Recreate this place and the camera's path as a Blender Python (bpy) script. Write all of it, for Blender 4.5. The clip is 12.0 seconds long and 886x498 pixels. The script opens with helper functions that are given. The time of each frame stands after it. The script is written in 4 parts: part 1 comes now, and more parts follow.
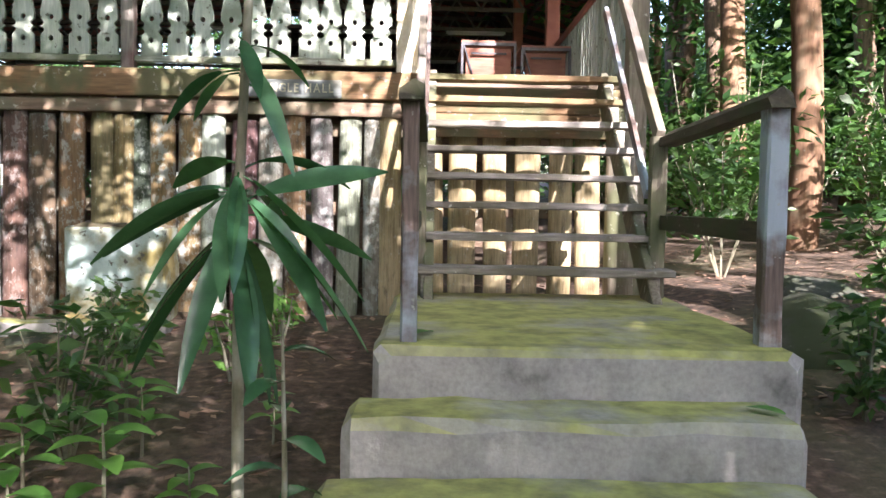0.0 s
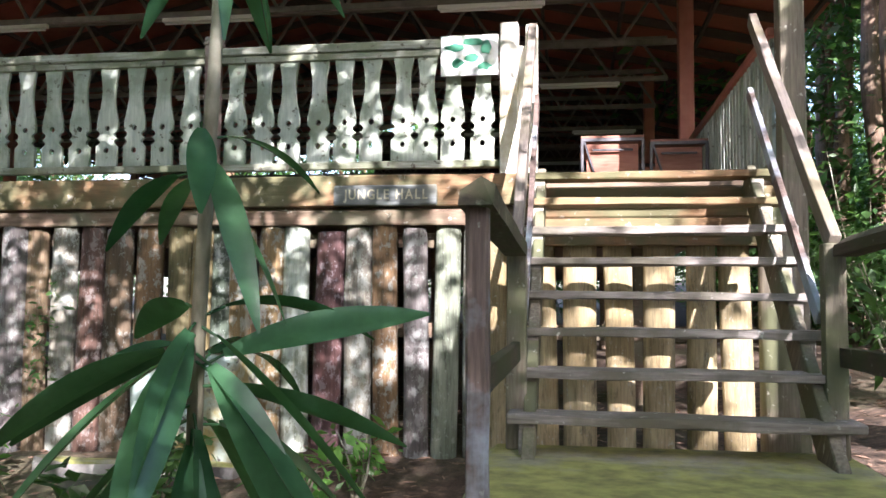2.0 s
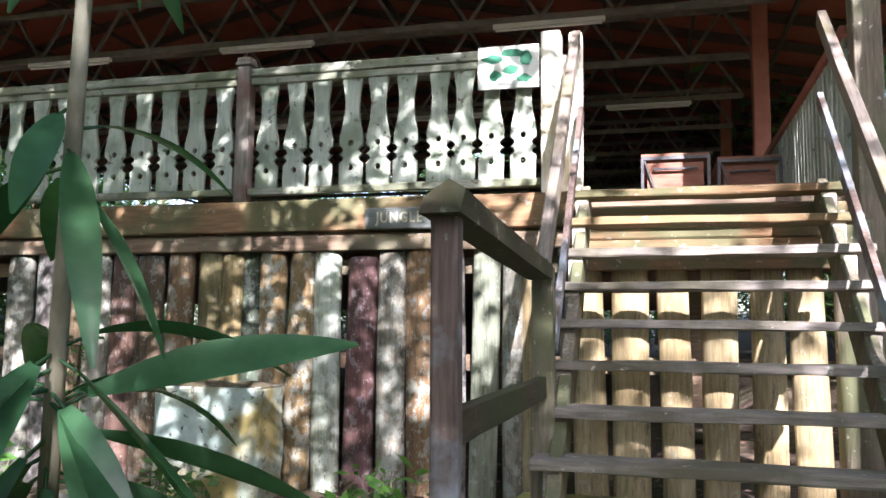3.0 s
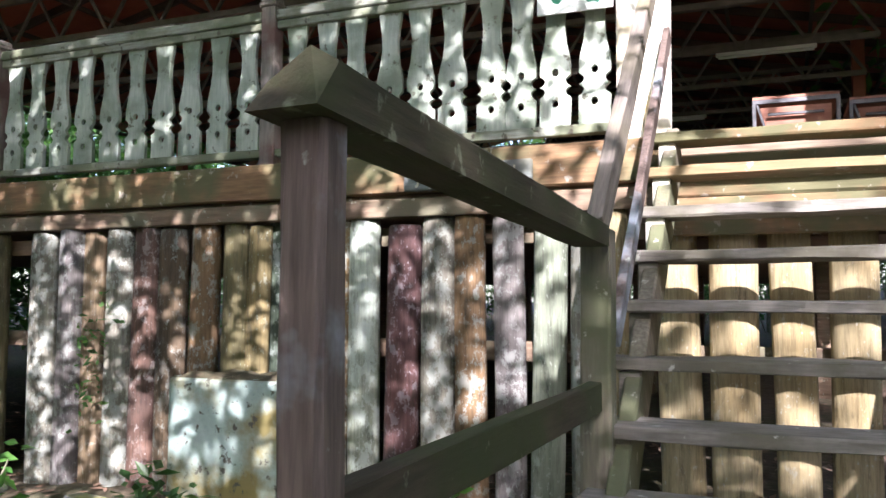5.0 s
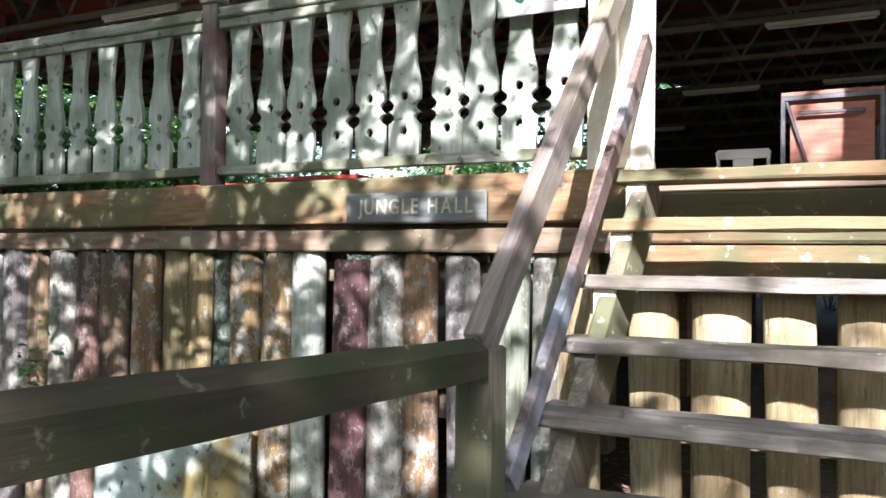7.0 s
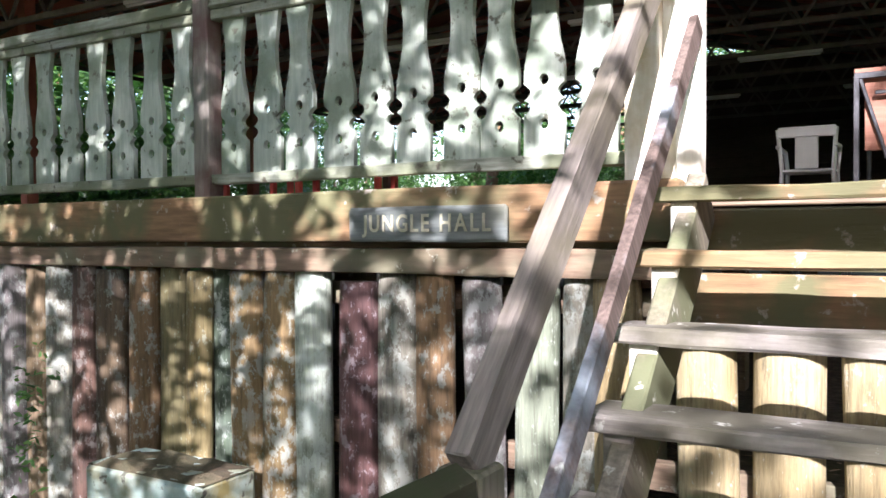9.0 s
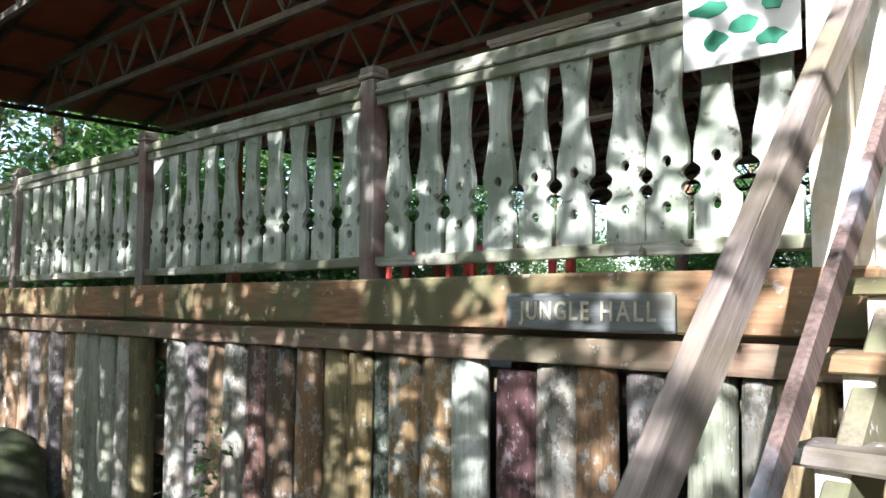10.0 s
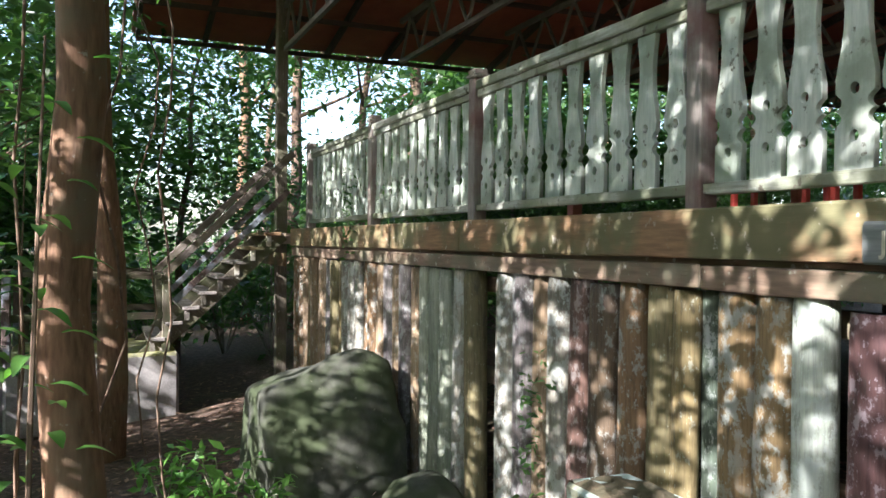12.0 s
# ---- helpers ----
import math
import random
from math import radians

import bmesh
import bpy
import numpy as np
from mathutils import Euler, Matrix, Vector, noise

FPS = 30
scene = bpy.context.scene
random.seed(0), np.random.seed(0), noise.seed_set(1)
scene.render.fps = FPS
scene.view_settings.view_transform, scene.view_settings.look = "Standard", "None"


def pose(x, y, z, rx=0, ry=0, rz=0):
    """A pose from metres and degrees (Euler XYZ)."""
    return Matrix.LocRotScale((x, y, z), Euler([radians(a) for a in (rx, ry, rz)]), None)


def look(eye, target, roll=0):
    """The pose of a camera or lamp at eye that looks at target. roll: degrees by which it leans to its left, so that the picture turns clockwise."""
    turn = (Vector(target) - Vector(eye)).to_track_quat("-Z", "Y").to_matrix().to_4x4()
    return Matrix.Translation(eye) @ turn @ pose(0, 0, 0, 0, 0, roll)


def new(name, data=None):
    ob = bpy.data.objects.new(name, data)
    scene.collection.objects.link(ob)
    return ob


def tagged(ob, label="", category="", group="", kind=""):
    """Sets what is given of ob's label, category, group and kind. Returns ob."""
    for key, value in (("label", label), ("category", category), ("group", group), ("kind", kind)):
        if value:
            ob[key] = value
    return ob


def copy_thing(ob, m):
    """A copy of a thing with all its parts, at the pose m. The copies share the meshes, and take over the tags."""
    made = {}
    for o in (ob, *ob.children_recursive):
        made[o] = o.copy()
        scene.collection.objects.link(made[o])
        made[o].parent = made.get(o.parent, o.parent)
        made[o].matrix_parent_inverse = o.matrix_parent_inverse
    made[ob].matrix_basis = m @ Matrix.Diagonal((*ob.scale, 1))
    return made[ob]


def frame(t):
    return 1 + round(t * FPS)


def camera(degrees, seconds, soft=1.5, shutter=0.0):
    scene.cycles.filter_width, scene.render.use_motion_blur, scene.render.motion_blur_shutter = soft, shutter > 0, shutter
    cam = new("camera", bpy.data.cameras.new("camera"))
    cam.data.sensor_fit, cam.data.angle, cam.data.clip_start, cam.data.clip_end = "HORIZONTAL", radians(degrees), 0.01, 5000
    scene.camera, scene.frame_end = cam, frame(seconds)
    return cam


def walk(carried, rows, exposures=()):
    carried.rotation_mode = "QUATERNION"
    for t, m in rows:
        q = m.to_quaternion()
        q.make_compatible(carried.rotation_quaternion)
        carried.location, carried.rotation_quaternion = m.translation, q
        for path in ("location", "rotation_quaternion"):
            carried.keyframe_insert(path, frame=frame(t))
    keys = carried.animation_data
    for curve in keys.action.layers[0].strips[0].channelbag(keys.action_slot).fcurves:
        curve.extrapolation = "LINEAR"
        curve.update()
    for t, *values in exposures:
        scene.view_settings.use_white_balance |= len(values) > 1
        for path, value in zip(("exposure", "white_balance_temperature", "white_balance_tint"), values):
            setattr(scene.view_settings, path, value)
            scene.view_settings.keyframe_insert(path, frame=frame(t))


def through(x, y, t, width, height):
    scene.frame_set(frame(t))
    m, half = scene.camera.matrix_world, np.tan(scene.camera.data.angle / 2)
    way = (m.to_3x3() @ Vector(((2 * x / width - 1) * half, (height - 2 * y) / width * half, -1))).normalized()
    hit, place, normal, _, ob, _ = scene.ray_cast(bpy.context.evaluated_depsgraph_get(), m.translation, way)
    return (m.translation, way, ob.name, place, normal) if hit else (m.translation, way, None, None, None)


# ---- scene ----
cam = camera(56.5, 12.0)
PATH = [
    (0, (0.128, -5.953, 0.538), (0.15, -3.956, 0.423), 1.0),
    (0.5, (0.214, -5.761, 0.612), (0.136, -3.769, 0.451), 2.6),
    (1, (0.203, -5.476, 0.61), (0.068, -3.483, 0.511), 1.5),
    (1.5, (0.242, -5.217, 0.637), (0.053, -3.226, 0.646), -0.4),
    (2, (0.284, -5.013, 0.661), (-0.024, -3.041, 0.789), 0.5),
    (2.5, (0.396, -4.797, 0.661), (-0.021, -2.85, 0.856), 0.8),
    (4.5, (0.58, -3.89, 0.641), (-0.129, -2.028, 0.813), 0.7),
    (5, (0.541, -3.631, 0.7), (-0.219, -1.786, 0.837), 0.3),
    (5.5, (0.594, -3.528, 0.808), (-0.158, -1.679, 0.928), -1.7),
    (6, (0.74, -3.385, 0.845), (-0.044, -1.547, 0.933), -1.4),
    (6.5, (0.794, -3.127, 0.993), (-0.048, -1.313, 1.051), 0.0),
    (8.5, (0.756, -2.502, 1.268), (-0.247, -0.772, 1.242), -0.3),
    (9, (0.694, -2.414, 1.323), (-0.313, -0.687, 1.282), -0.4),
    (9.5, (0.629, -2.336, 1.357), (-0.462, -0.661, 1.421), -0.5),
    (10, (0.694, -2.219, 1.383), (-0.673, -0.765, 1.514), 0.2),
    (10.5, (0.741, -2.153, 1.374), (-0.811, -0.898, 1.497), 0.8),
    (11, (0.685, -2.071, 1.371), (-0.99, -0.981, 1.464), 0.4),
    (11.5, (0.615, -2.004, 1.366), (-1.152, -1.068, 1.419), 0.6),
    (12, (0.59, -1.979, 1.345), (-1.253, -1.203, 1.328), 0.5),
]
walk(cam, [(t, look(eye, target, roll)) for t, eye, target, roll in PATH], exposures=[(0.0, 2.55, 6200, 24), (2.5, 2.25, 6000, 23), (8.0, 2.1, 5900, 22), (10.0, 2.05, 5900, 20), (12.0, 2.2, 6000, 18)])

# ---------- world, sun, exposure ----------
SUN_EL, SUN_AZ = radians(29), radians(20)      # azimuth: from the front, turned towards +x
sun_dir = Vector((math.sin(SUN_AZ) * math.cos(SUN_EL), -math.cos(SUN_AZ) * math.cos(SUN_EL), math.sin(SUN_EL)))
world = bpy.data.worlds.new("forest_sky")
scene.world = world
world.use_nodes = True
wn = world.node_tree
sky = wn.nodes.new("ShaderNodeTexSky")
sky.sky_type = "NISHITA"
sky.sun_disc = False
sky.sun_elevation = SUN_EL
sky.sun_rotation = math.pi - SUN_AZ
sky.air_density, sky.dust_density = 1.0, 2.0
wn.links.new(sky.outputs[0], wn.nodes["Background"].inputs[0])
wn.nodes["Background"].inputs[1].default_value = 0.15
sun = new("sun", bpy.data.lights.new("sun", "SUN"))
sun.data.energy, sun.data.angle, sun.data.color = 5.0, radians(0.45), (1.0, 0.94, 0.86)
sun.matrix_world = look(sun_dir * 60, (0, 0, 0))


# ---------- materials ----------
def nodes_of(name, rough=0.7):
    m = bpy.data.materials.new(name)
    m.use_nodes = True
    t = m.node_tree
    b = t.nodes["Principled BSDF"]
    b.inputs["Roughness"].default_value = rough
    return m, t, b


def noise_of(t, scale, detail=5, stretch=(1, 1, 1), rough=0.6):
    co = t.nodes.new("ShaderNodeTexCoord")
    mp = t.nodes.new("ShaderNodeMapping")
    mp.inputs["Scale"].default_value = stretch
    oi = t.nodes.new("ShaderNodeObjectInfo")
    ad = t.nodes.new("ShaderNodeVectorMath")
    ad.operation = "MULTIPLY_ADD"
    ad.inputs[1].default_value = (37, 53, 71)
    t.links.new(oi.outputs["Random"], ad.inputs[0])
    t.links.new(co.outputs["Object"], ad.inputs[2])
    t.links.new(ad.outputs[0], mp.inputs[0])
    n = t.nodes.new("ShaderNodeTexNoise")
    n.inputs["Scale"].default_value, n.inputs["Detail"].default_value = scale, detail
    n.inputs["Roughness"].default_value = rough
    t.links.new(mp.outputs[0], n.inputs["Vector"])
    return n.outputs["Fac"]


def ramp_of(t, src, stops, hard=False):
    r = t.nodes.new("ShaderNodeValToRGB")
    el = r.color_ramp.elements
    while len(el) < len(stops):
        el.new(0.5)
    for e, (p, c) in zip(el, stops):
        e.position, e.color = p, (*c, 1) if len(c) == 3 else c
    if hard:
        r.color_ramp.interpolation = "CONSTANT"
    t.links.new(src, r.inputs[0])
    return r.outputs[0]


def mix_of(t, fac, a, b, mode="MIX"):
    m = t.nodes.new("ShaderNodeMix")
    m.data_type, m.blend_type = "RGBA", mode
    for sock, v in ((m.inputs[0], fac), (m.inputs[6], a), (m.inputs[7], b)):
        if isinstance(v, (int, float)):
            sock.default_value = v
        elif isinstance(v, tuple):
            sock.default_value = (*v, 1)
        else:
            t.links.new(v, sock)
    return m.outputs[2]


def bump_of(t, b, src, strength=0.4, dist=0.01):
    n = t.nodes.new("ShaderNodeBump")
    n.inputs["Strength"].default_value, n.inputs["Distance"].default_value = strength, dist
    t.links.new(src, n.inputs["Height"])
    t.links.new(n.outputs[0], b.inputs["Normal"])


def timber(name, dark, light, grain=(1, 14, 14), stain=None, stain_at=0.58, lichen=None, lichen_at=0.62, rough=0.8):
    """Weathered timber: grain along the object's x, a broad stain and small lichen spots."""
    m, t, b = nodes_of(name, rough)
    g = noise_of(t, 5, 8, grain)
    col = ramp_of(t, g, [(0.3, dark), (0.7, light)])
    if stain:
        f = ramp_of(t, noise_of(t, 2.3, 6), [(stain_at - 0.08, (0, 0, 0)), (stain_at + 0.06, (1, 1, 1))])
        col = mix_of(t, f, col, stain)
    if lichen:
        f = ramp_of(t, noise_of(t, 17, 5), [(lichen_at - 0.02, (0, 0, 0)), (lichen_at + 0.04, (1, 1, 1))])
        col = mix_of(t, f, col, lichen)
    t.links.new(col, b.inputs["Base Color"])
    bump_of(t, b, g, 0.5, 0.006)
    return m


def log_material(name, c1, c2, lichen=(0.36, 0.40, 0.37), cover=0.57):
    """Old paint worn back to wood: tone shifts along the log, streaks, black algae, flaking lichen."""
    m, t, b = nodes_of(name, 0.8)
    broad = noise_of(t, 2.6, 6, (1.5, 1.5, 0.6))
    col = ramp_of(t, broad, [(0.36, c1), (0.64, c2)])
    g = noise_of(t, 6, 9, (11, 11, 0.8), 0.7)
    col = mix_of(t, 0.8, col, ramp_of(t, g, [(0.3, (0.4, 0.38, 0.35)), (0.52, (1, 1, 1)), (0.75, (1.4, 1.35, 1.25))]), "MULTIPLY")
    algae = ramp_of(t, noise_of(t, 4.2, 8, (2.2, 2.2, 0.7), 0.72), [(0.55, (0, 0, 0)), (0.66, (0.75, 0.75, 0.75))])
    col = mix_of(t, algae, col, (0.035, 0.035, 0.026))
    patchy = ramp_of(t, noise_of(t, 2.1, 3), [(0.36, (0, 0, 0)), (0.50, (1, 1, 1))])
    blot = ramp_of(t, noise_of(t, 15, 9, (1, 1, 0.75), 0.72), [(cover - 0.05, (0, 0, 0)), (cover, (0.6, 0.6, 0.6))])
    col = mix_of(t, mix_of(t, 1.0, blot, patchy, "MULTIPLY"), col, lichen)
    fleck = ramp_of(t, noise_of(t, 55, 4, (1, 1, 0.5), 0.6), [(0.63, (0, 0, 0)), (0.67, (0.7, 0.7, 0.7))])
    col = mix_of(t, fleck, col, lichen)
    t.links.new(col, b.inputs["Base Color"])
    bump_of(t, b, g, 0.7, 0.012)
    return m


LOG_MATS = {
    "brown": log_material("brown_log", (0.13, 0.085, 0.045), (0.24, 0.15, 0.075)),
    "dark": log_material("dark_brown_log", (0.075, 0.055, 0.038), (0.15, 0.105, 0.06)),
    "ochre": log_material("ochre_brown_log", (0.16, 0.115, 0.05), (0.28, 0.19, 0.09), (0.38, 0.43, 0.40), 0.54),
    "yellow": log_material("yellow_olive_log", (0.15, 0.125, 0.055), (0.25, 0.19, 0.085), (0.36, 0.38, 0.30), 0.6),
    "olive": log_material("olive_log", (0.12, 0.105, 0.05), (0.19, 0.165, 0.08), (0.30, 0.32, 0.24), 0.66),
    "moss": log_material("dark_green_log", (0.045, 0.065, 0.045), (0.09, 0.12, 0.085)),
    "rust": log_material("rust_brown_log", (0.085, 0.05, 0.04), (0.15, 0.085, 0.062), (0.33, 0.30, 0.28), 0.58),
    "maroon": log_material("maroon_log", (0.07, 0.036, 0.036), (0.135, 0.066, 0.062), (0.34, 0.30, 0.32), 0.59),
    "pale": log_material("pale_green_log", (0.26, 0.29, 0.22), (0.44, 0.50, 0.42), (0.55, 0.63, 0.58), 0.53),
    "grey": log_material("lichened_grey_log", (0.15, 0.14, 0.11), (0.27, 0.26, 0.21), (0.42, 0.46, 0.42), 0.53),
    "purple": log_material("grey_purple_log", (0.125, 0.112, 0.11), (0.23, 0.21, 0.195), (0.38, 0.40, 0.38), 0.55),
    "green": log_material("dull_green_log", (0.16, 0.19, 0.135), (0.27, 0.30, 0.23), (0.40, 0.44, 0.38), 0.62),
    "tan": log_material("tan_log", (0.20, 0.145, 0.09), (0.30, 0.22, 0.13), (0.42, 0.40, 0.34), 0.6),
}
mat_log_bare = log_material("ochre_stair_log", (0.26, 0.20, 0.10), (0.44, 0.37, 0.22), (0.45, 0.44, 0.36), 0.64)
mat_beam = timber("ochre_beam", (0.15, 0.088, 0.045), (0.31, 0.19, 0.095), (1, 10, 10), (0.13, 0.125, 0.06), 0.50, (0.36, 0.32, 0.26), 0.64)
mat_board = timber("brown_board", (0.13, 0.09, 0.06), (0.27, 0.19, 0.13), (1, 10, 10), (0.15, 0.14, 0.09), 0.55, (0.40, 0.40, 0.33), 0.64)
mat_tread = timber("grey_tread", (0.15, 0.135, 0.12), (0.36, 0.33, 0.30), (1, 12, 12), (0.14, 0.13, 0.095), 0.54, (0.5, 0.5, 0.45), 0.66)
mat_rail = timber("mossy_rail", (0.035, 0.027, 0.018), (0.085, 0.065, 0.042), (12, 1, 12), (0.045, 0.055, 0.02), 0.5, (0.17, 0.18, 0.12), 0.66)
mat_post = timber("post_wood", (0.07, 0.05, 0.042), (0.19, 0.14, 0.12), (14, 14, 1), (0.36, 0.42, 0.48), 0.56, (0.36, 0.38, 0.34), 0.68)
mat_stairpost = timber("stair_post", (0.11, 0.095, 0.07), (0.27, 0.24, 0.18), (12, 12, 1), (0.13, 0.14, 0.075), 0.54, (0.5, 0.5, 0.42), 0.66)
mat_hand = timber("grey_handrail", (0.13, 0.11, 0.095), (0.31, 0.27, 0.235), (12, 1, 12), (0.17, 0.15, 0.10), 0.55)
mat_cream = timber("cream_paint", (0.34, 0.40, 0.34), (0.56, 0.61, 0.53), (10, 10, 1.2), (0.24, 0.29, 0.22), 0.53, (0.13, 0.13, 0.095), 0.63, 0.65)
mat_rail_white = timber("worn_green_white_rail", (0.19, 0.20, 0.155), (0.46, 0.49, 0.42), (1, 12, 12), (0.17, 0.19, 0.12), 0.50, (0.10, 0.09, 0.065), 0.62, 0.75)
mat_newel = timber("grey_newel", (0.17, 0.15, 0.13), (0.32, 0.29, 0.25), (12, 12, 1), (0.17, 0.10, 0.085), 0.55)
mat_endpost = timber("white_post", (0.62, 0.60, 0.50), (0.84, 0.82, 0.74), (10, 10, 1), (0.50, 0.42, 0.26), 0.6)
mat_deck = timber("deck_board", (0.14, 0.10, 0.07), (0.26, 0.20, 0.14))
mat_sign = timber("slate_sign_board", (0.12, 0.14, 0.135), (0.20, 0.22, 0.21), (1, 14, 14), (0.22, 0.22, 0.17), 0.6, None, 0.7, 0.6)
mat_letter = timber("faded_letters", (0.36, 0.35, 0.25), (0.58, 0.56, 0.42), (6, 6, 6))
mat_bark = timber("bark", (0.07, 0.05, 0.035), (0.22, 0.15, 0.10), (7, 7, 1.2), (0.30, 0.20, 0.14), 0.62, (0.30, 0.32, 0.26), 0.66, 0.9)
mat_bark_red = timber("reddish_bark", (0.11, 0.06, 0.035), (0.27, 0.16, 0.09), (7, 7, 1.2), (0.17, 0.13, 0.08), 0.6, (0.32, 0.30, 0.24), 0.68, 0.9)
mat_stem = timber("pale_stem", (0.11, 0.105, 0.065), (0.24, 0.225, 0.16), (6, 6, 2), (0.40, 0.40, 0.32), 0.6)


def concrete(name, moss=True):
    m, t, b = nodes_of(name, 0.88)
    n1 = noise_of(t, 2.2, 8)
    n2 = noise_of(t, 45, 5)
    col = ramp_of(t, n1, [(0.33, (0.10, 0.095, 0.09)), (0.43, (0.30, 0.29, 0.275)), (0.66, (0.50, 0.48, 0.455))])
    col = mix_of(t, 0.5, col, ramp_of(t, n2, [(0.3, (0.6, 0.6, 0.6)), (0.7, (1.15, 1.15, 1.15))]), "MULTIPLY")
    if moss:
        geo = t.nodes.new("ShaderNodeNewGeometry")
        sep = t.nodes.new("ShaderNodeSeparateXYZ")
        t.links.new(geo.outputs["Normal"], sep.inputs[0])
        patch = ramp_of(t, noise_of(t, 1.9, 7), [(0.30, (0, 0, 0)), (0.52, (1, 1, 1))])
        up = t.nodes.new("ShaderNodeMath")
        up.operation = "MULTIPLY"
        t.links.new(ramp_of(t, sep.outputs["Z"], [(0.45, (0, 0, 0)), (0.8, (1, 1, 1))]), up.inputs[0])
        t.links.new(patch, up.inputs[1])
        moss_col = ramp_of(t, noise_of(t, 9, 6), [(0.3, (0.17, 0.18, 0.065)), (0.65, (0.42, 0.42, 0.13))])
        col = mix_of(t, up.outputs[0], col, moss_col)
    t.links.new(col, b.inputs["Base Color"])
    bump_of(t, b, n2, 0.5, 0.006)
    return m


mat_concrete = concrete("mossy_concrete")
mat_block = timber("pale_turquoise_paint", (0.30, 0.40, 0.37), (0.46, 0.57, 0.53), (3, 3, 3), (0.24, 0.20, 0.075), 0.52, (0.10, 0.095, 0.075), 0.61, 0.85)


def plain(name, c1, c2, scale=6, rough=0.6, metal=0.0, bump=0.2):
    m, t, b = nodes_of(name, rough)
    n = noise_of(t, scale, 6)
    t.links.new(ramp_of(t, n, [(0.3, c1), (0.7, c2)]), b.inputs["Base Color"])
    b.inputs["Metallic"].default_value = metal
    bump_of(t, b, n, bump, 0.01)
    return m


mat_rock = timber("mossy_boulder", (0.035, 0.038, 0.028), (0.10, 0.105, 0.08), (2, 2, 2), (0.04, 0.055, 0.022), 0.5, (0.16, 0.17, 0.12), 0.68, 0.9)
mat_roof = plain("red_oxide_roof_sheet", (0.30, 0.085, 0.055), (0.42, 0.125, 0.08), 3, 0.6)
mat_steel = plain("cream_truss_steel", (0.13, 0.115, 0.10), (0.21, 0.19, 0.165), 8, 0.55)
mat_redpost = plain("red_oxide_post", (0.26, 0.085, 0.055), (0.36, 0.13, 0.09), 6, 0.6)
mat_tube = plain("white_batten", (0.8, 0.8, 0.78), (0.88, 0.88, 0.86), 8, 0.35)
mat_plastic = plain("white_plastic", (0.78, 0.76, 0.76), (0.85, 0.83, 0.83), 5, 0.4)
mat_redplastic = plain("red_painted_metal", (0.45, 0.05, 0.04), (0.55, 0.08, 0.06), 8, 0.45)
mat_tablewood = timber("red_brown_panel", (0.22, 0.09, 0.06), (0.36, 0.17, 0.12), (1, 8, 8))
mat_metal = plain("dark_metal_frame", (0.05, 0.05, 0.055), (0.10, 0.10, 0.11), 20, 0.4, 0.7)
mat_wallgrey = plain("grey_rendered_wall", (0.25, 0.25, 0.26), (0.33, 0.33, 0.34), 4, 0.9)
mat_darkwall = timber("dark_wall_boards", (0.06, 0.045, 0.04), (0.12, 0.09, 0.075))
mat_green = plain("green_print", (0.02, 0.19, 0.10), (0.04, 0.27, 0.16), 12, 0.5)
mat_white = plain("white_sheet", (0.72, 0.76, 0.72), (0.82, 0.85, 0.82), 7, 0.5)


def leaf_mat(name, dark, light, rough=0.35, through=0.35):
    m, t, b = nodes_of(name, rough)
    g = t.nodes.new("ShaderNodeNewGeometry")
    col = ramp_of(t, g.outputs["Random Per Island"], [(0.0, dark), (1.0, light)])
    col = mix_of(t, 0.6, col, ramp_of(t, noise_of(t, 14, 4), [(0.3, (0.65, 0.65, 0.6)), (0.7, (1.2, 1.2, 1.1))]), "MULTIPLY")
    t.links.new(col, b.inputs["Base Color"])
    tr = t.nodes.new("ShaderNodeBsdfTranslucent")
    t.links.new(mix_of(t, 1.0, col, (1.6, 1.9, 0.9), "MULTIPLY"), tr.inputs[0])
    mx = t.nodes.new("ShaderNodeMixShader")
    mx.inputs[0].default_value = through
    t.links.new(b.outputs[0], mx.inputs[1])
    t.links.new(tr.outputs[0], mx.inputs[2])
    t.links.new(mx.outputs[0], t.nodes["Material Output"].inputs[0])
    return m


mat_leaf = leaf_mat("forest_leaf", (0.032, 0.085, 0.03), (0.095, 0.185, 0.06), 0.35, 0.42)
mat_bigleaf = leaf_mat("long_glossy_leaf", (0.03, 0.10, 0.05), (0.07, 0.175, 0.085), 0.25, 0.25)
mat_freshleaf = leaf_mat("fresh_leaf", (0.07, 0.20, 0.045), (0.15, 0.32, 0.07), 0.35, 0.35)
mat_litter = leaf_mat("dead_leaf", (0.10, 0.055, 0.035), (0.46, 0.29, 0.22), 0.6, 0.1)


def soil():
    m, t, b = nodes_of("leaf_strewn_soil", 0.95)
    n1, n2 = noise_of(t, 0.5, 6), noise_of(t, 14, 8)
    col = ramp_of(t, n2, [(0.3, (0.035, 0.025, 0.018)), (0.55, (0.12, 0.08, 0.055)), (0.72, (0.26, 0.17, 0.12))])
    col = mix_of(t, ramp_of(t, n1, [(0.5, (0, 0, 0)), (0.65, (0.6, 0.6, 0.6))]), col, (0.09, 0.10, 0.045))
    t.links.new(col, b.inputs["Base Color"])
    bump_of(t, b, n2, 0.8, 0.04)
    return m


mat_soil = soil()


# ---------- mesh helpers ----------
def mesh_of(bm, name, material, smooth=False):
    me = bpy.data.meshes.new(name)
    bm.normal_update()
    bm.to_mesh(me)
    bm.free()
    me.materials.append(material)
    if smooth:
        for p in me.polygons:
            p.use_smooth = True
    return me


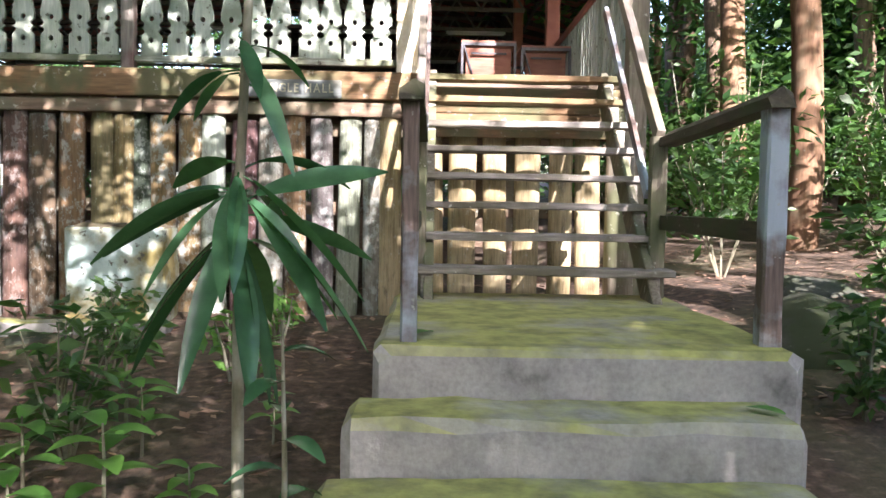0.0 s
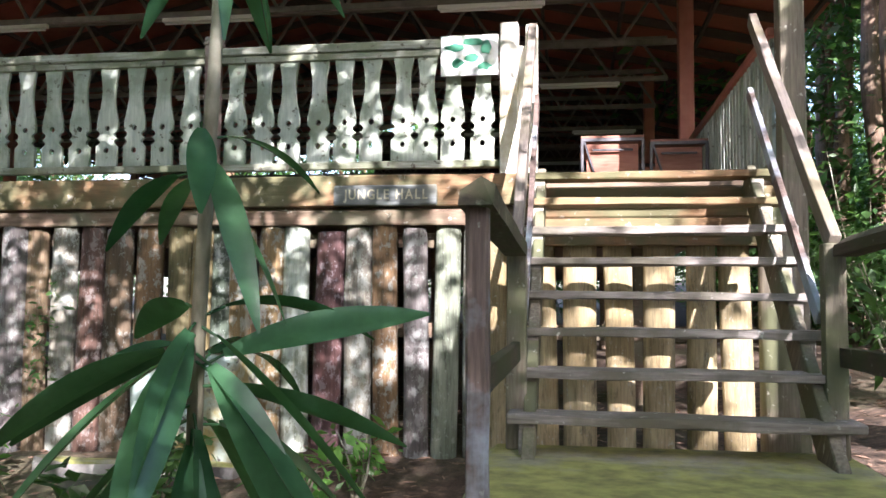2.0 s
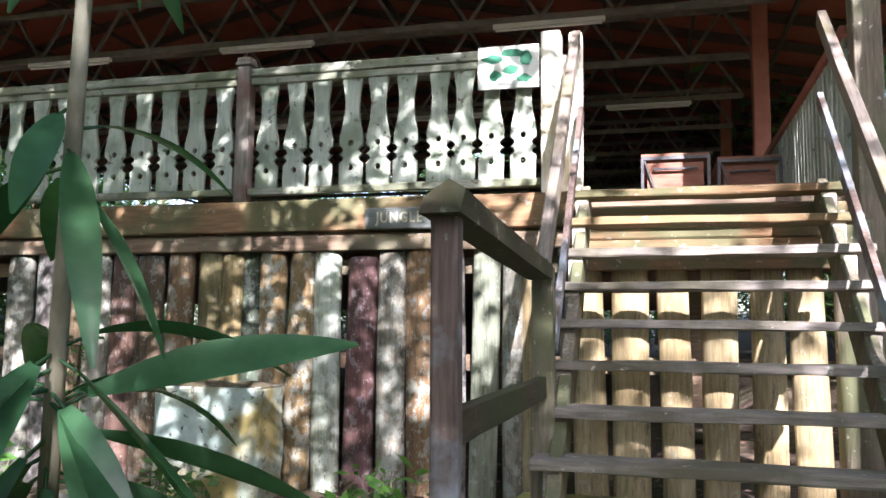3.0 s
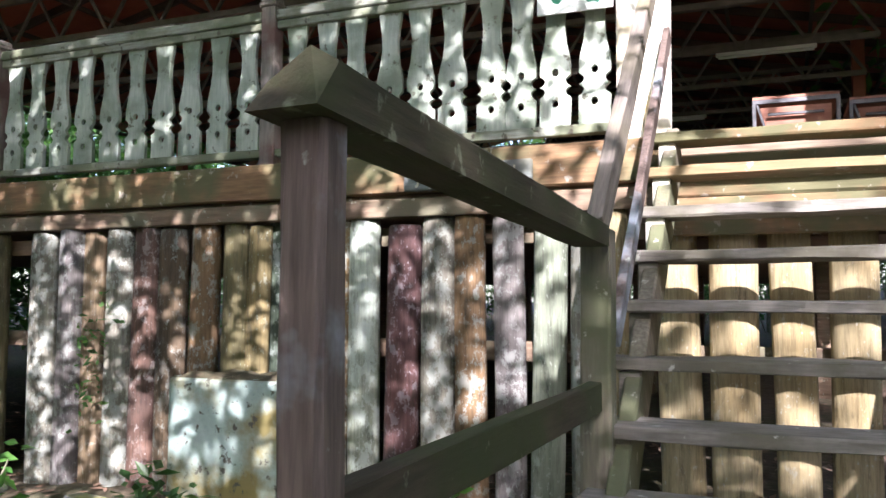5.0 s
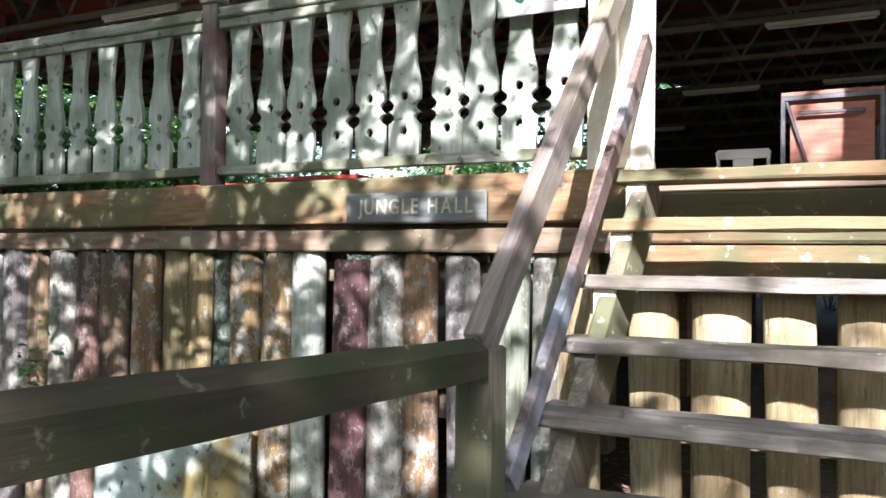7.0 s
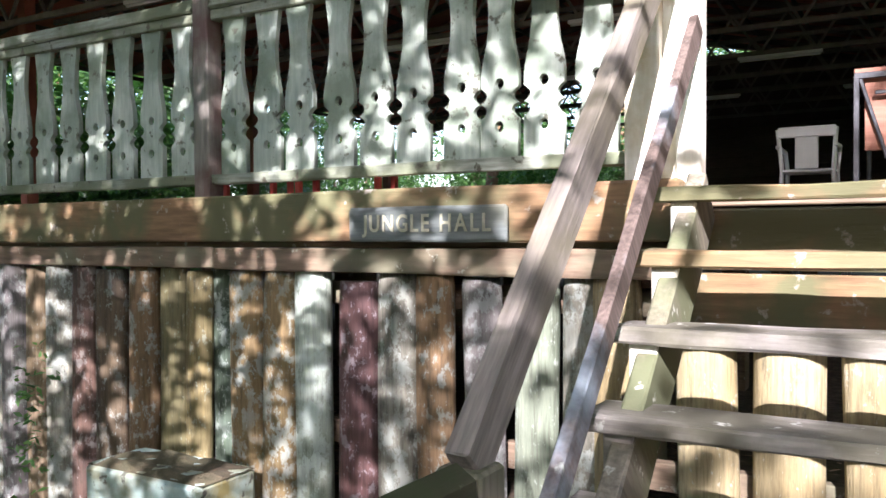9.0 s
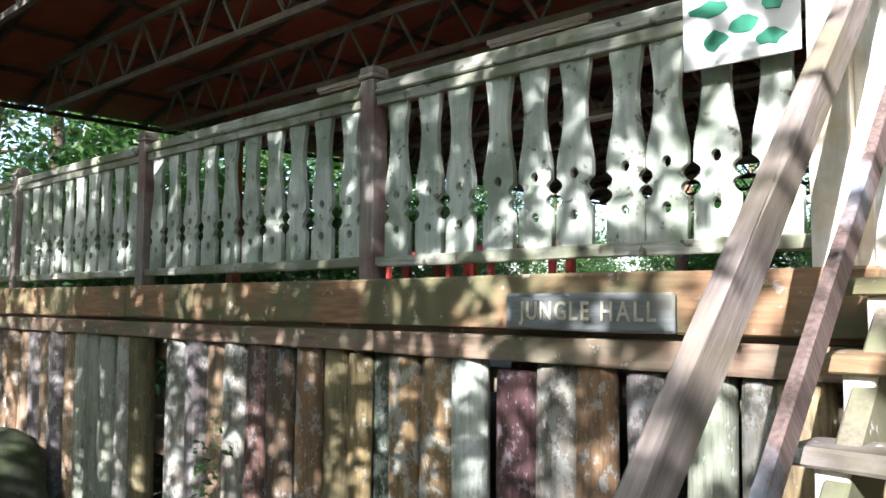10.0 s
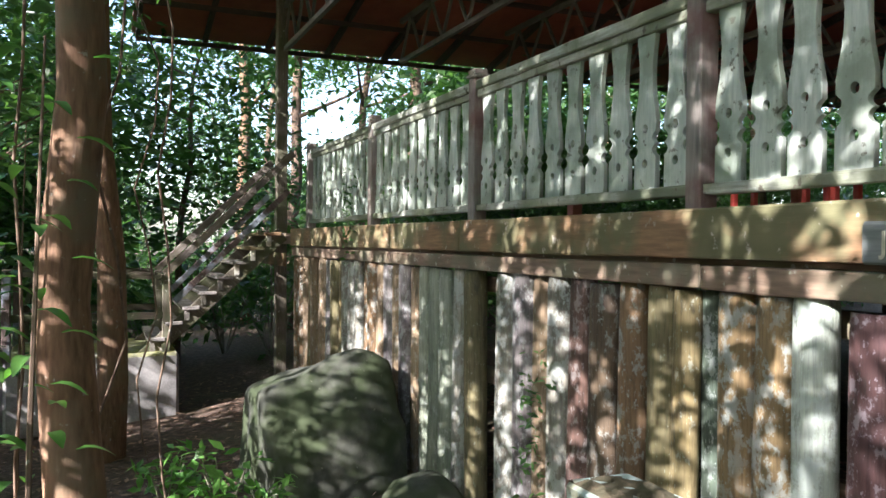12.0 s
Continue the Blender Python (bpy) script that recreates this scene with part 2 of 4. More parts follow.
def part(name, bm, material, parent=None, label="", smooth=False):
    ob = new(name, bm if isinstance(bm, bpy.types.Mesh) else mesh_of(bm, name, material, smooth))
    ob.parent = parent
    if label:
        tagged(ob, label)
    return ob


def thing(name, at, label, category, group="", kind=""):
    ob = new(name)
    ob.empty_display_size = 0.1
    ob.matrix_world = at if isinstance(at, Matrix) else Matrix.Translation(at)
    return tagged(ob, label, category, group, kind)


def box(bm, a, b, bevel=0.004, worn=0.0, cuts=0):
    """An axis-aligned box from corner a to corner b with eased, slightly uneven edges."""
    lo = [min(p, q) for p, q in zip(a, b)]
    hi = [max(p, q) for p, q in zip(a, b)]
    s = [q - p for p, q in zip(lo, hi)]
    u = max(range(3), key=lambda i: s[i])
    v, w = [i for i in range(3) if i != u]
    c = min(bevel, 0.3 * min(s))

    def ring(at, inset):
        v0, v1, w0, w1 = lo[v] + inset, hi[v] - inset, lo[w] + inset, hi[w] - inset
        if c > 0:
            pts = [(v0 + c, w0), (v1 - c, w0), (v1, w0 + c), (v1, w1 - c), (v1 - c, w1), (v0 + c, w1), (v0, w1 - c), (v0, w0 + c)]
        else:
            pts = [(v0, w0), (v1, w0), (v1, w1), (v0, w1)]
        out = []
        for p, q in pts:
            co = [0, 0, 0]
            co[u], co[v], co[w] = at, p + random.uniform(-worn, worn), q + random.uniform(-worn, worn)
            out.append(bm.verts.new(co))
        return out

    ends = [(lo[u], c), (lo[u] + c, 0)] if c > 0 else [(lo[u], 0)]
    mids = [(lo[u] + s[u] * (k + 1) / (cuts + 1), 0) for k in range(cuts)]
    stop = [(hi[u] - c, 0), (hi[u], c)] if c > 0 else [(hi[u], 0)]
    rings = [ring(*r) for r in ends + mids + stop]
    faces = []
    for p, q in zip(rings, rings[1:]):
        for k in range(len(p)):
            faces.append(bm.faces.new((p[k], p[(k + 1) % len(p)], q[(k + 1) % len(p)], q[k])))
    faces.append(bm.faces.new(rings[0][::-1]))
    faces.append(bm.faces.new(rings[-1]))
    if (u, v, w) == (1, 0, 2):
        for f in faces:
            f.normal_flip()
    return bm


def boxes(*items, bevel=0.004, worn=0.0, cuts=0):
    bm = bmesh.new()
    for a, b in items:
        box(bm, a, b, bevel, worn, cuts)
    return bm


def bar(p, q, w, h, bevel=0.004, worn=0.0, cuts=0):
    """A rectangular bar from p to q, h measured upright; its mesh has y along the bar. Returns bmesh, matrix."""
    p, q = Vector(p), Vector(q)
    d = (q - p)
    y = d.normalized()
    x = y.cross(Vector((0, 0, 1)))
    x = x.normalized() if x.length > 1e-4 else Vector((1, 0, 0))
    z = x.cross(y)
    m = Matrix((x, y, z)).transposed().to_4x4()
    m.translation = p
    return boxes(((-w / 2, 0, -h / 2), (w / 2, d.length, h / 2)), bevel=bevel, worn=worn, cuts=cuts), m


def bar_part(name, p, q, w, h, material, parent, label="", **kw):
    bm, m = bar(p, q, w, h, **kw)
    ob = part(name, bm, material, parent, label)
    ob.matrix_local = m
    return ob


def tube(bm, pts, radii, sides=8, cap=True):
    rings = []
    for i, p in enumerate(pts):
        p = Vector(p)
        d = (Vector(pts[min(i + 1, len(pts) - 1)]) - Vector(pts[max(i - 1, 0)])).normalized()
        u = d.orthogonal().normalized() if abs(d.z) < 0.9 else Vector((1, 0, 0)).cross(d).normalized()
        v = d.cross(u)
        rings.append([bm.verts.new(p + radii[i] * (math.cos(a) * u + math.sin(a) * v)) for a in [2 * math.pi * k / sides for k in range(sides)]])
    for a, b in zip(rings, rings[1:]):
        for k in range(sides):
            bm.faces.new((a[k], a[(k + 1) % sides], b[(k + 1) % sides], b[k]))
    if cap:
        bm.faces.new(rings[0][::-1])
        bm.faces.new(rings[-1])
    return bm


def leaf(bm, base, way, up, length, width, droop=0.3, n=3):
    """One folded, drooping leaf blade."""
    way, up = Vector(way).normalized(), Vector(up)
    side = way.cross(up)
    side = side.normalized() if side.length > 1e-3 else Vector((1, 0, 0))
    nor = side.cross(way)
    mid, lf, rt = [], [], []
    for i in range(n + 1):
        s = i / n
        c = Vector(base) + way * (length * s) - Vector((0, 0, 1)) * (droop * length * s * s)
        w = width * 0.5 * (math.sin(math.pi * min(1, s * 0.92 + 0.06)) ** 0.8)
        mid.append(bm.verts.new(c))
        lf.append(bm.verts.new(c + side * w + nor * w * 0.3))
        rt.append(bm.verts.new(c - side * w + nor * w * 0.3))
    for i in range(n):
        bm.faces.new((mid[i], mid[i + 1], lf[i + 1], lf[i]))
        bm.faces.new((rt[i], rt[i + 1], mid[i + 1], mid[i]))


def quick_leaves(name, material, centres, size, seed, count_each, spread):
    """Many small kite leaves in clumps, one mesh."""
    rng = np.random.RandomState(seed)
    cs = np.repeat(np.array(centres), count_each, axis=0)
    n = len(cs)
    pos = cs + rng.normal(0, 1, (n, 3)) * np.array(spread)
    a = rng.normal(0, 1, (n, 3)) * (1, 1, 0.5)
    a /= np.linalg.norm(a, axis=1)[:, None]
    b = np.cross(a, rng.normal(0, 1, (n, 3)) * (0.5, 0.5, 1) + (0, 0, 0.6))
    b /= np.linalg.norm(b, axis=1)[:, None] + 1e-6
    L = size * rng.uniform(0.6, 1.3, (n, 1))
    W = L * rng.uniform(0.32, 0.5, (n, 1))
    v = np.stack([pos - a * L * 0.5, pos + b * W * 0.5 + a * L * 0.05, pos + a * L * 0.5 - (0, 0, 0.1) * L, pos - b * W * 0.5 + a * L * 0.05], 1).reshape(-1, 3)
    f = np.arange(4 * n).reshape(-1, 4)
    me = bpy.data.meshes.new(name)
    me.from_pydata(v.tolist(), [], f.tolist())
    me.materials.append(material)
    return me


# ---------- ground ----------
def ground_z(x, y):
    z = -0.36 + 0.115 * min(y, 0.4) if y > -7 else -1.17
    z += 0.03 * min(0.0, x + 1.0) * (1 if x > -12 else 0) + (-0.33 if x <= -12 else 0)
    if x > 1.6:
        z += 0.10 * min(x - 1.6, 8) + 0.03 * max(0, min(y, 12))
    d = max(0.0, math.hypot(x + 4, y) - 16)
    z += 0.05 * min(d, 30)
    return z + 0.05 * noise.noise(Vector((x * 0.7, y * 0.7, 0))) + 0.02 * noise.noise(Vector((x * 3, y * 3, 5)))


def axis_steps(lo, hi, near_lo, near_hi, fine, coarse):
    out, v = [], lo
    while v < hi:
        out.append(v)
        v += fine if near_lo <= v < near_hi else coarse
    return out + [hi]


gx = [-2000, -300] + axis_steps(-70, 60, -14, 8, 0.25, 3) + [300, 2000]
gy = [-2000, -300] + axis_steps(-60, 70, -8, 4, 0.25, 3) + [300, 2000]
gv = [(x, y, ground_z(x, y)) for y in gy for x in gx]
gw = len(gx)
gf = [(j * gw + i, j * gw + i + 1, (j + 1) * gw + i + 1, (j + 1) * gw + i) for j in range(len(gy) - 1) for i in range(gw - 1)]
gm = bpy.data.meshes.new("ground")
gm.from_pydata(gv, [], gf)
gm.materials.append(mat_soil)
for p in gm.polygons:
    p.use_smooth = True
tagged(new("ground", gm), "dark forest soil strewn with dead leaves", "ground", kind="structure")

# ---------- concrete platform and steps ----------
def concrete_slab(name, a, b, label, parent):
    bm = boxes((a, b), bevel=0.035, worn=0.008, cuts=7)
    return part(name, bm, mat_concrete, parent, label)


def concrete_flight(off, steps):
    base = thing("concrete_steps", (off, 0, 0), "moss-topped grey concrete landing with worn steps", "steps", kind="structure")
    concrete_slab("landing", (-0.10, -2.93, -0.9), (1.52, -1.05, 0.0), "", base)
    for k in range(steps):
        y1 = -2.93 - 0.36 * k
        concrete_slab("step", (-0.17 - 0.07 * k, y1 - 0.37 - (0.3 if k == steps - 1 else 0), -1.5), (1.385 - 0.01 * k, y1 - 0.001, -0.18 * (k + 1)), "", base)
    return base


concrete_flight(0, 5)
concrete_flight(-11.25, 2)


# ---------- hall: deck, skirt wall ----------
X0, X1, YB = -9.55, 1.62, 19.0
deck = thing("floor", (0, 0, 0), "raised dark timber deck floor of the hall", "floor", kind="structure")
part("deck_plate", boxes(((X0 - 1.6, 0.42, 1.30), (X1, YB, 1.40))), mat_deck, deck)
for k in range(40):
    part("plank", boxes(((X0 - 1.6, 0.30 + 0.15 * k, 1.40), (X1, 0.443 + 0.15 * k, 1.44))), mat_deck, deck)
part("deck_plate", boxes(((X0 - 1.6, 6.3, 1.40), (X1, YB, 1.435))), mat_deck, deck)

skirt = thing("wall_front", (0, 0, 0), "skirt wall of upright weathered half logs below the deck", "wall", kind="structure")


def log_mesh(r, length, seed, material):
    rng = random.Random(seed)
    bm = bmesh.new()
    rings = []
    ph = [rng.uniform(0, 6) for _ in range(4)]
    zs = [0, 0.25, 0.5, 0.75, 0.97, 1.0]
    for z in zs:
        k = 0.93 if z == 1.0 else 1.0
        ring = []
        for i in range(12):
            a = 2 * math.pi * i / 12
            w = 1 + 0.05 * math.sin(3 * a + ph[0] + z * 3) + 0.03 * math.sin(5 * a + ph[1])
            ring.append(bm.verts.new((r * k * w * math.cos(a) + 0.012 * math.sin(ph[2] + 3 * z), 0.62 * r * k * w * math.sin(a), length * z)))
        rings.append(ring)
    for a, b in zip(rings, rings[1:]):
        for i in range(12):
            bm.faces.new((a[i], a[(i + 1) % 12], b[(i + 1) % 12], b[i]))
    bm.faces.new(rings[-1])
    return mesh_of(bm, "log", material, True)


bare_meshes = [log_mesh(0.09 + 0.008 * (k % 3), 2.0, 40 + k, mat_log_bare) for k in range(5)]
LOGS = [(-0.335, 0.072, "grey"), (-0.535, 0.086, "green"), (-0.730, 0.083, "purple"), (-0.918, 0.085, "brown"), (-1.119, 0.092, "grey"), (-1.324, 0.097, "maroon"),
        (-1.533, 0.092, "pale"), (-1.731, 0.090, "ochre"), (-1.936, 0.097, "ochre"), (-2.105, 0.080, "moss"), (-2.226, 0.076, "yellow"), (-2.402, 0.088, "olive"), (-2.612, 0.100, "brown"),
        (-2.832, 0.103, "dark"), (-3.048, 0.096, "rust"), (-3.255, 0.096, "grey"), (-3.452, 0.083, "tan"), (-3.657, 0.103, "purple"), (-3.878, 0.106, "grey"),
        (-4.316, 0.110, "olive"), (-4.55, 0.112, "grey")]
lrng = random.Random(17)
lx = -4.77
while lx > -9.5:
    LOGS.append((lx, lrng.uniform(0.088, 0.108), lrng.choice(("tan", "grey", "olive", "brown", "green", "tan", "purple", "yellow"))))
    lx -= 0.2115
for i, (x, r, kind) in enumerate(LOGS):
    top = 1.125 if kind == "maroon" else 1.16 + 0.012 * math.sin(i * 2.3)
    ob = part("log", log_mesh(r, 2.0, i, LOG_MATS[kind]), None, skirt, "maroon painted log" if kind == "maroon" else "pale green lichened log" if kind == "pale" else "")
    ob.matrix_world = pose(x, (0.40 if kind == "moss" else 0.335) + 0.008 * math.sin(i * 1.7), top - 2.0, 0.4 * math.sin(i * 3.1), 0.4 * math.sin(i * 1.9), 0)
for i, x in enumerate((-0.22, 0.10, 0.33, 0.585, 0.825, 1.07, 1.30)):
    ob = part("log", bare_meshes[i % 5], None, skirt)
    ob.matrix_world = pose(x, 0.33, 1.17 - 2.0, 0, 0.5 * math.sin(i * 4), 30 * i % 7)
bm = tube(bmesh.new(), [(1.55, 0.3, -0.7), (1.54, 0.3, 1.28)], [0.13, 0.12], 14)
part("corner_log", bm, mat_stairpost, skirt, "", True)
part("batten", boxes(((X0, 0.41, 0.42), (1.6, 0.46, 0.52))), mat_board, skirt)
part("batten", boxes(((X0, 0.41, 1.02), (1.6, 0.46, 1.12))), mat_board, skirt)

fascia = thing("trim", (0, 0, 0), "ochre stained fascia beam and board along the deck edge", "fascia", kind="structure")
part("beam", boxes(((X0, 0.235, 1.285), (-4.4, 0.40, 1.49)), bevel=0.008, worn=0.003, cuts=9), mat_beam, fascia)
part("beam", boxes(((-4.396, 0.235, 1.285), (0.02, 0.40, 1.49)), bevel=0.008, worn=0.003, cuts=9), mat_beam, fascia)
part("beam", boxes(((0.024, 0.245, 1.20), (1.62, 0.40, 1.39)), bevel=0.008, worn=0.003, cuts=3), mat_beam, fascia)
part("board", boxes(((X0, 0.255, 1.165), (-2.06, 0.33, 1.262)), bevel=0.006, worn=0.003, cuts=9), mat_board, fascia)
part("board", boxes(((-2.056, 0.255, 1.163), (0.02, 0.33, 1.262)), bevel=0.006, worn=0.003, cuts=5), mat_board, fascia)
part("batten", boxes(((X0, 0.30, 1.262), (0.02, 0.33, 1.285))), mat_board, fascia)
for x in (-8.5, -6, -3.5, -1, 1):
    for y in (3.2, 6.4, 9.6, 13):
        part("pier", boxes(((x - 0.12, y, -0.9), (x + 0.12, y + 0.24, 1.30))), mat_board, deck)


# ---------- balustrade ----------
def baluster_mesh():
    H = 0.735
    half = [(0, .077), (.155, .077), (.165, .062), (.175, .054), (.185, .05), (.197, .054), (.207, .064), (.213, .074), (.219, .064), (.229, .054),
            (.241, .05), (.253, .054), (.263, .065), (.272, .077), (.32, .077), (.36, .071), (.43, .055), (.50, .047), (.56, .046), (.62, .052), (.68, .062), (.715, .066), (H, .066)]
    cu = bpy.data.curves.new("baluster", "CURVE")
    cu.dimensions, cu.fill_mode, cu.extrude, cu.bevel_depth = "2D", "BOTH", 0.011, 0.0025
    def loop(pts):
        s = cu.splines.new("POLY")
        s.points.add(len(pts) - 1)
        for p, (x, y) in zip(s.points, pts):
            p.co = (x, y, 0, 1)
        s.use_cyclic_u = True
    loop([(w, z) for z, w in half] + [(-w, z) for z, w in half[::-1]])
    for zc in (0.125, 0.285):
        loop([(0.021 * math.cos(-a), zc + 0.023 * math.sin(-a)) for a in [2 * math.pi * k / 12 for k in range(12)]])
    ob = bpy.data.objects.new("baluster", cu)
    me = bpy.data.meshes.new_from_object(ob)
    bpy.data.objects.remove(ob)
    me.transform(Matrix.Rotation(math.pi / 2, 4, "X"))
    me.materials.clear()
    me.materials.append(mat_cream)
    me.name = "baluster"
    return me


bal_me = baluster_mesh()


def balustrade(x0, x1, xs, y=0.375):
    b = thing("balustrade", ((x0 + x1) / 2, y, 1.49), "fretwork balustrade panel in worn cream paint on the deck edge", "balustrade", "deck balustrade panels")
    c = (x0 + x1) / 2
    part("top_rail", boxes(((x0 - c, -0.045, 0.865), (x1 - c, 0.045, 0.925)), bevel=0.008, worn=0.003, cuts=4), mat_rail_white, b)
    part("rail_moulding", boxes(((x0 - c, -0.03, 0.815), (x1 - c, 0.03, 0.865)), bevel=0.006), mat_rail_white, b)
    part("bottom_rail", boxes(((x0 - c, -0.035, 0.06), (x1 - c, 0.035, 0.108)), bevel=0.006, worn=0.003, cuts=4), mat_rail_white, b)
    for x in xs:
        o = part("baluster", bal_me, None, b)
        o.matrix_local = pose(x - c, random.uniform(-.004, .004), 0.10, 0, random.uniform(-0.8, 0.8), random.uniform(-2, 2))
    return b


def newel(x, y=0.375):
    n = thing("newel_post", (x, y, 1.44), "square grey weathered balustrade post with a cap", "post", "balustrade posts")
    shaft = part("shaft", boxes(((-0.048, -0.048, 0), (0.048, 0.048, 1.0)), bevel=0.006, worn=0.002), mat_newel, n)
    part("cap", boxes(((-0.06, -0.06, 1.0), (0.06, 0.06, 1.025)), ((-0.05, -0.05, 1.025), (0.05, 0.05, 1.06)), bevel=0.006), mat_newel, shaft)


balustrade(-2.15, -0.17, (-2.03, -1.83, -1.64, -1.43, -1.24, -1.06, -0.84, -0.68, -0.50, -0.30))
for p, q in ((-4.42, -2.2), (-6.64, -4.42), (-9.0, -6.64)):
    n = round((q - p - 0.1) / 0.203)
    balustrade(p + 0.05, q - 0.05, [p + 0.05 + (q - p - 0.1) * (i + 0.5) / n for i in range(n)])
for x in (-2.2, -4.42, -6.64, -9.05):
    newel(x)
ep = thing("end_post", (0, 0.36, 1.40), "pair of peeling white posts where the balustrade meets the stair", "post")
part("post", boxes(((-0.175, -0.07, -0.05), (-0.06, 0.05, 1.10)), bevel=0.008, worn=0.003, cuts=3), mat_endpost, ep)
part("post", boxes(((-0.015, -0.04, -0.05), (0.065, 0.06, 1.09)), bevel=0.008, worn=0.003, cuts=3), mat_endpost, ep)
part("filler_board", boxes(((-0.06, -0.02, 0.0), (-0.015, 0.03, 0.95)), bevel=0.003), mat_endpost, ep)

# side balustrade of narrow slats beyond the stair
sb = thing("side_balustrade", (1.56, 0.4, 1.44), "side balustrade of narrow cream slats beside the hall entrance", "balustrade")
part("top_rail", boxes(((-0.04, 0, 0.93), (0.04, 4.5, 0.99)), bevel=0.006), mat_redpost, sb)
part("bottom_rail", boxes(((-0.035, 0, 0.07), (0.035, 4.5, 0.12))), mat_rail_white, sb)
for k in range(34):
    part("slat", boxes(((-0.012, 0.05 + 0.13 * k, 0.11), (0.012, 0.13 + 0.13 * k, 0.94))), mat_cream, sb)
cp = thing("corner_pole", (1.62, 0.28, 1.2), "tall pale timber pole holding up the roof corner", "pole", "roof poles")
part("pole", boxes(((-0.075, -0.075, -2), (0.075, 0.075, 3.9)), bevel=0.01, worn=0.003, cuts=6), mat_stairpost, cp)
copy_thing(cp, Matrix.Translation((-10.95, 0.41, 1.2)))
for y in (5.2, 10.0, 14.8):
    for x in (1.66, -10.95):
        rp = thing("hall_post", (x, y, 1.44), "square red oxide post carrying the roof", "post", "hall posts")
        part("post", boxes(((-0.09, -0.09, 0), (0.09, 0.09, 3.55)), bevel=0.01), mat_redpost, rp)


# ---------- stairs ----------
def flight(off):
    s = thing("timber_stair", (off, 0, 0), "weathered open-riser timber stair up to the deck", "stair", "deck stairs")
    RUN, RISE = 0.197, 0.1815
    for k in range(1, 9):
        y, z = -0.03 - (8 - k) * RUN, k * RISE
        o = part("tread", boxes(((-0.735, 0, -0.042), (0.735, 0.20, 0)), bevel=0.006, worn=0.004, cuts=6), mat_beam if k >= 7 else mat_tread, s)
        o.matrix_local = pose(0.74, y, z - 0.004, 0.4 * math.sin(k), 0.25 * math.sin(2 * k), 0)
        for x in (0.09, 1.36):
            o = part("cleat", boxes(((-0.035, 0, -RISE), (0.035, 0.06, -0.047)), bevel=0.004), mat_endpost if k >= 6 else mat_tread, s)
            o.matrix_local = pose(x, y + 0.03, z)
    for x in (0.10, 1.35):
        bar_part("stringer", (x, -1.48, -0.1), (x, 0.20, 1.31 + 0.12), 0.055, 0.19, mat_stairpost, s, bevel=0.006)
    part("riser_board", boxes(((0.03, 0.20, 1.02), (1.46, 0.235, 1.19)), bevel=0.005), mat_beam, s)
    for x in (0.035, 1.41):
        o = part("newel", boxes(((-0.045, -0.045, 0), (0.045, 0.045, 0.93)), bevel=0.006, worn=0.003, cuts=4), mat_stairpost, s)
        o.matrix_local = pose(x, -1.20, 0)
        bar_part("handrail", (x, -1.22, 0.93), (x, 0.33, 0.93 + 1.55 * 0.985), 0.05, 0.09, mat_hand, s, worn=0.003, cuts=5)
        bar_part("mid_rail", (x + (0.03 if x < 1 else -0.03), -1.10, 0.60), (x + (0.03 if x < 1 else -0.03), 0.28, 0.60 + 1.38 * 1.0), 0.03, 0.075, mat_post, s, worn=0.002, cuts=4)
    return s


flight(0)
flight(-11.22)


def landing_rail(x, y0, y1, w, z0=0.0):
    r = thing("landing_rail", (x, y0, z0), "mossy timber guard rail on the concrete landing", "rail", "landing rails")
    L = y1 - y0
    part("post", boxes(((-w, -w, -0.05), (w, w, 0.922)), bevel=0.009, worn=0.003, cuts=5), mat_post, r)
    bm = bmesh.new()
    prof = [(-0.048, 0.0), (0.048, 0.0), (0.048, 0.06), (0.012, 0.085), (-0.048, 0.045)]
    rings = []
    for k in range(8):
        yy = -0.075 + (L + 0.045) * k / 7
        rings.append([bm.verts.new((px + random.uniform(-.002, .002), yy, 0.915 + pz - 0.045 * k / 7 + random.uniform(-.002, .002))) for px, pz in prof])
    for v in rings[0][2:]:
        v.co.y += 0.045
    for a, b in zip(rings, rings[1:]):
        for i in range(5):
            bm.faces.new((a[i], b[i], b[(i + 1) % 5], a[(i + 1) % 5]))
    bm.faces.new(rings[0])
    bm.faces.new(rings[-1][::-1])
    bmesh.ops.recalc_face_normals(bm, faces=bm.faces)
    part("cap_rail", bm, mat_rail, r, "moss-stained ridged cap rail")
    bar_part("lower_rail", (0, 0, 0.44), (0, L, 0.44), 0.04, 0.085, mat_rail, r, worn=0.003, cuts=4)


landing_rail(0.035, -2.80, -1.24, 0.031)
landing_rail(1.44, -2.76, -1.24, 0.043)
landing_rail(-9.78, -2.9, -1.24, 0.045)
landing_rail(-11.17, -2.9, -1.24, 0.045)


# ---------- roof ----------
RX0, RX1, RXM, RZ, RS = -12.7, 3.5, -4.6, 4.45, 0.22
roof = thing("ceiling", (0, 0, 0), "red oxide sheet roof seen from below", "roof", kind="structure")
bm = bmesh.new()
for xa, xb in ((RX0, RXM), (RXM, RX1)):
    n = 56
    rows = []
    for j in range(n + 1):
        x = xa + (xb - xa) * j / n
        rows.append(x)
    za = [RZ + RS * (min(x - RX0, RX1 - x)) for x in rows]
    pts = {}
    for e, yy in enumerate((-1.5, 8.0, YB + 1)):
        for j in (0, n):
            pts[e, j] = (rows[j], yy, za[j])
    v = [bm.verts.new(pts[e, j]) for e in range(3) for j in (0, n)]
    for e in range(2):
        bm.faces.new((v[2 * e], v[2 * e + 1], v[2 * e + 3], v[2 * e + 2]))
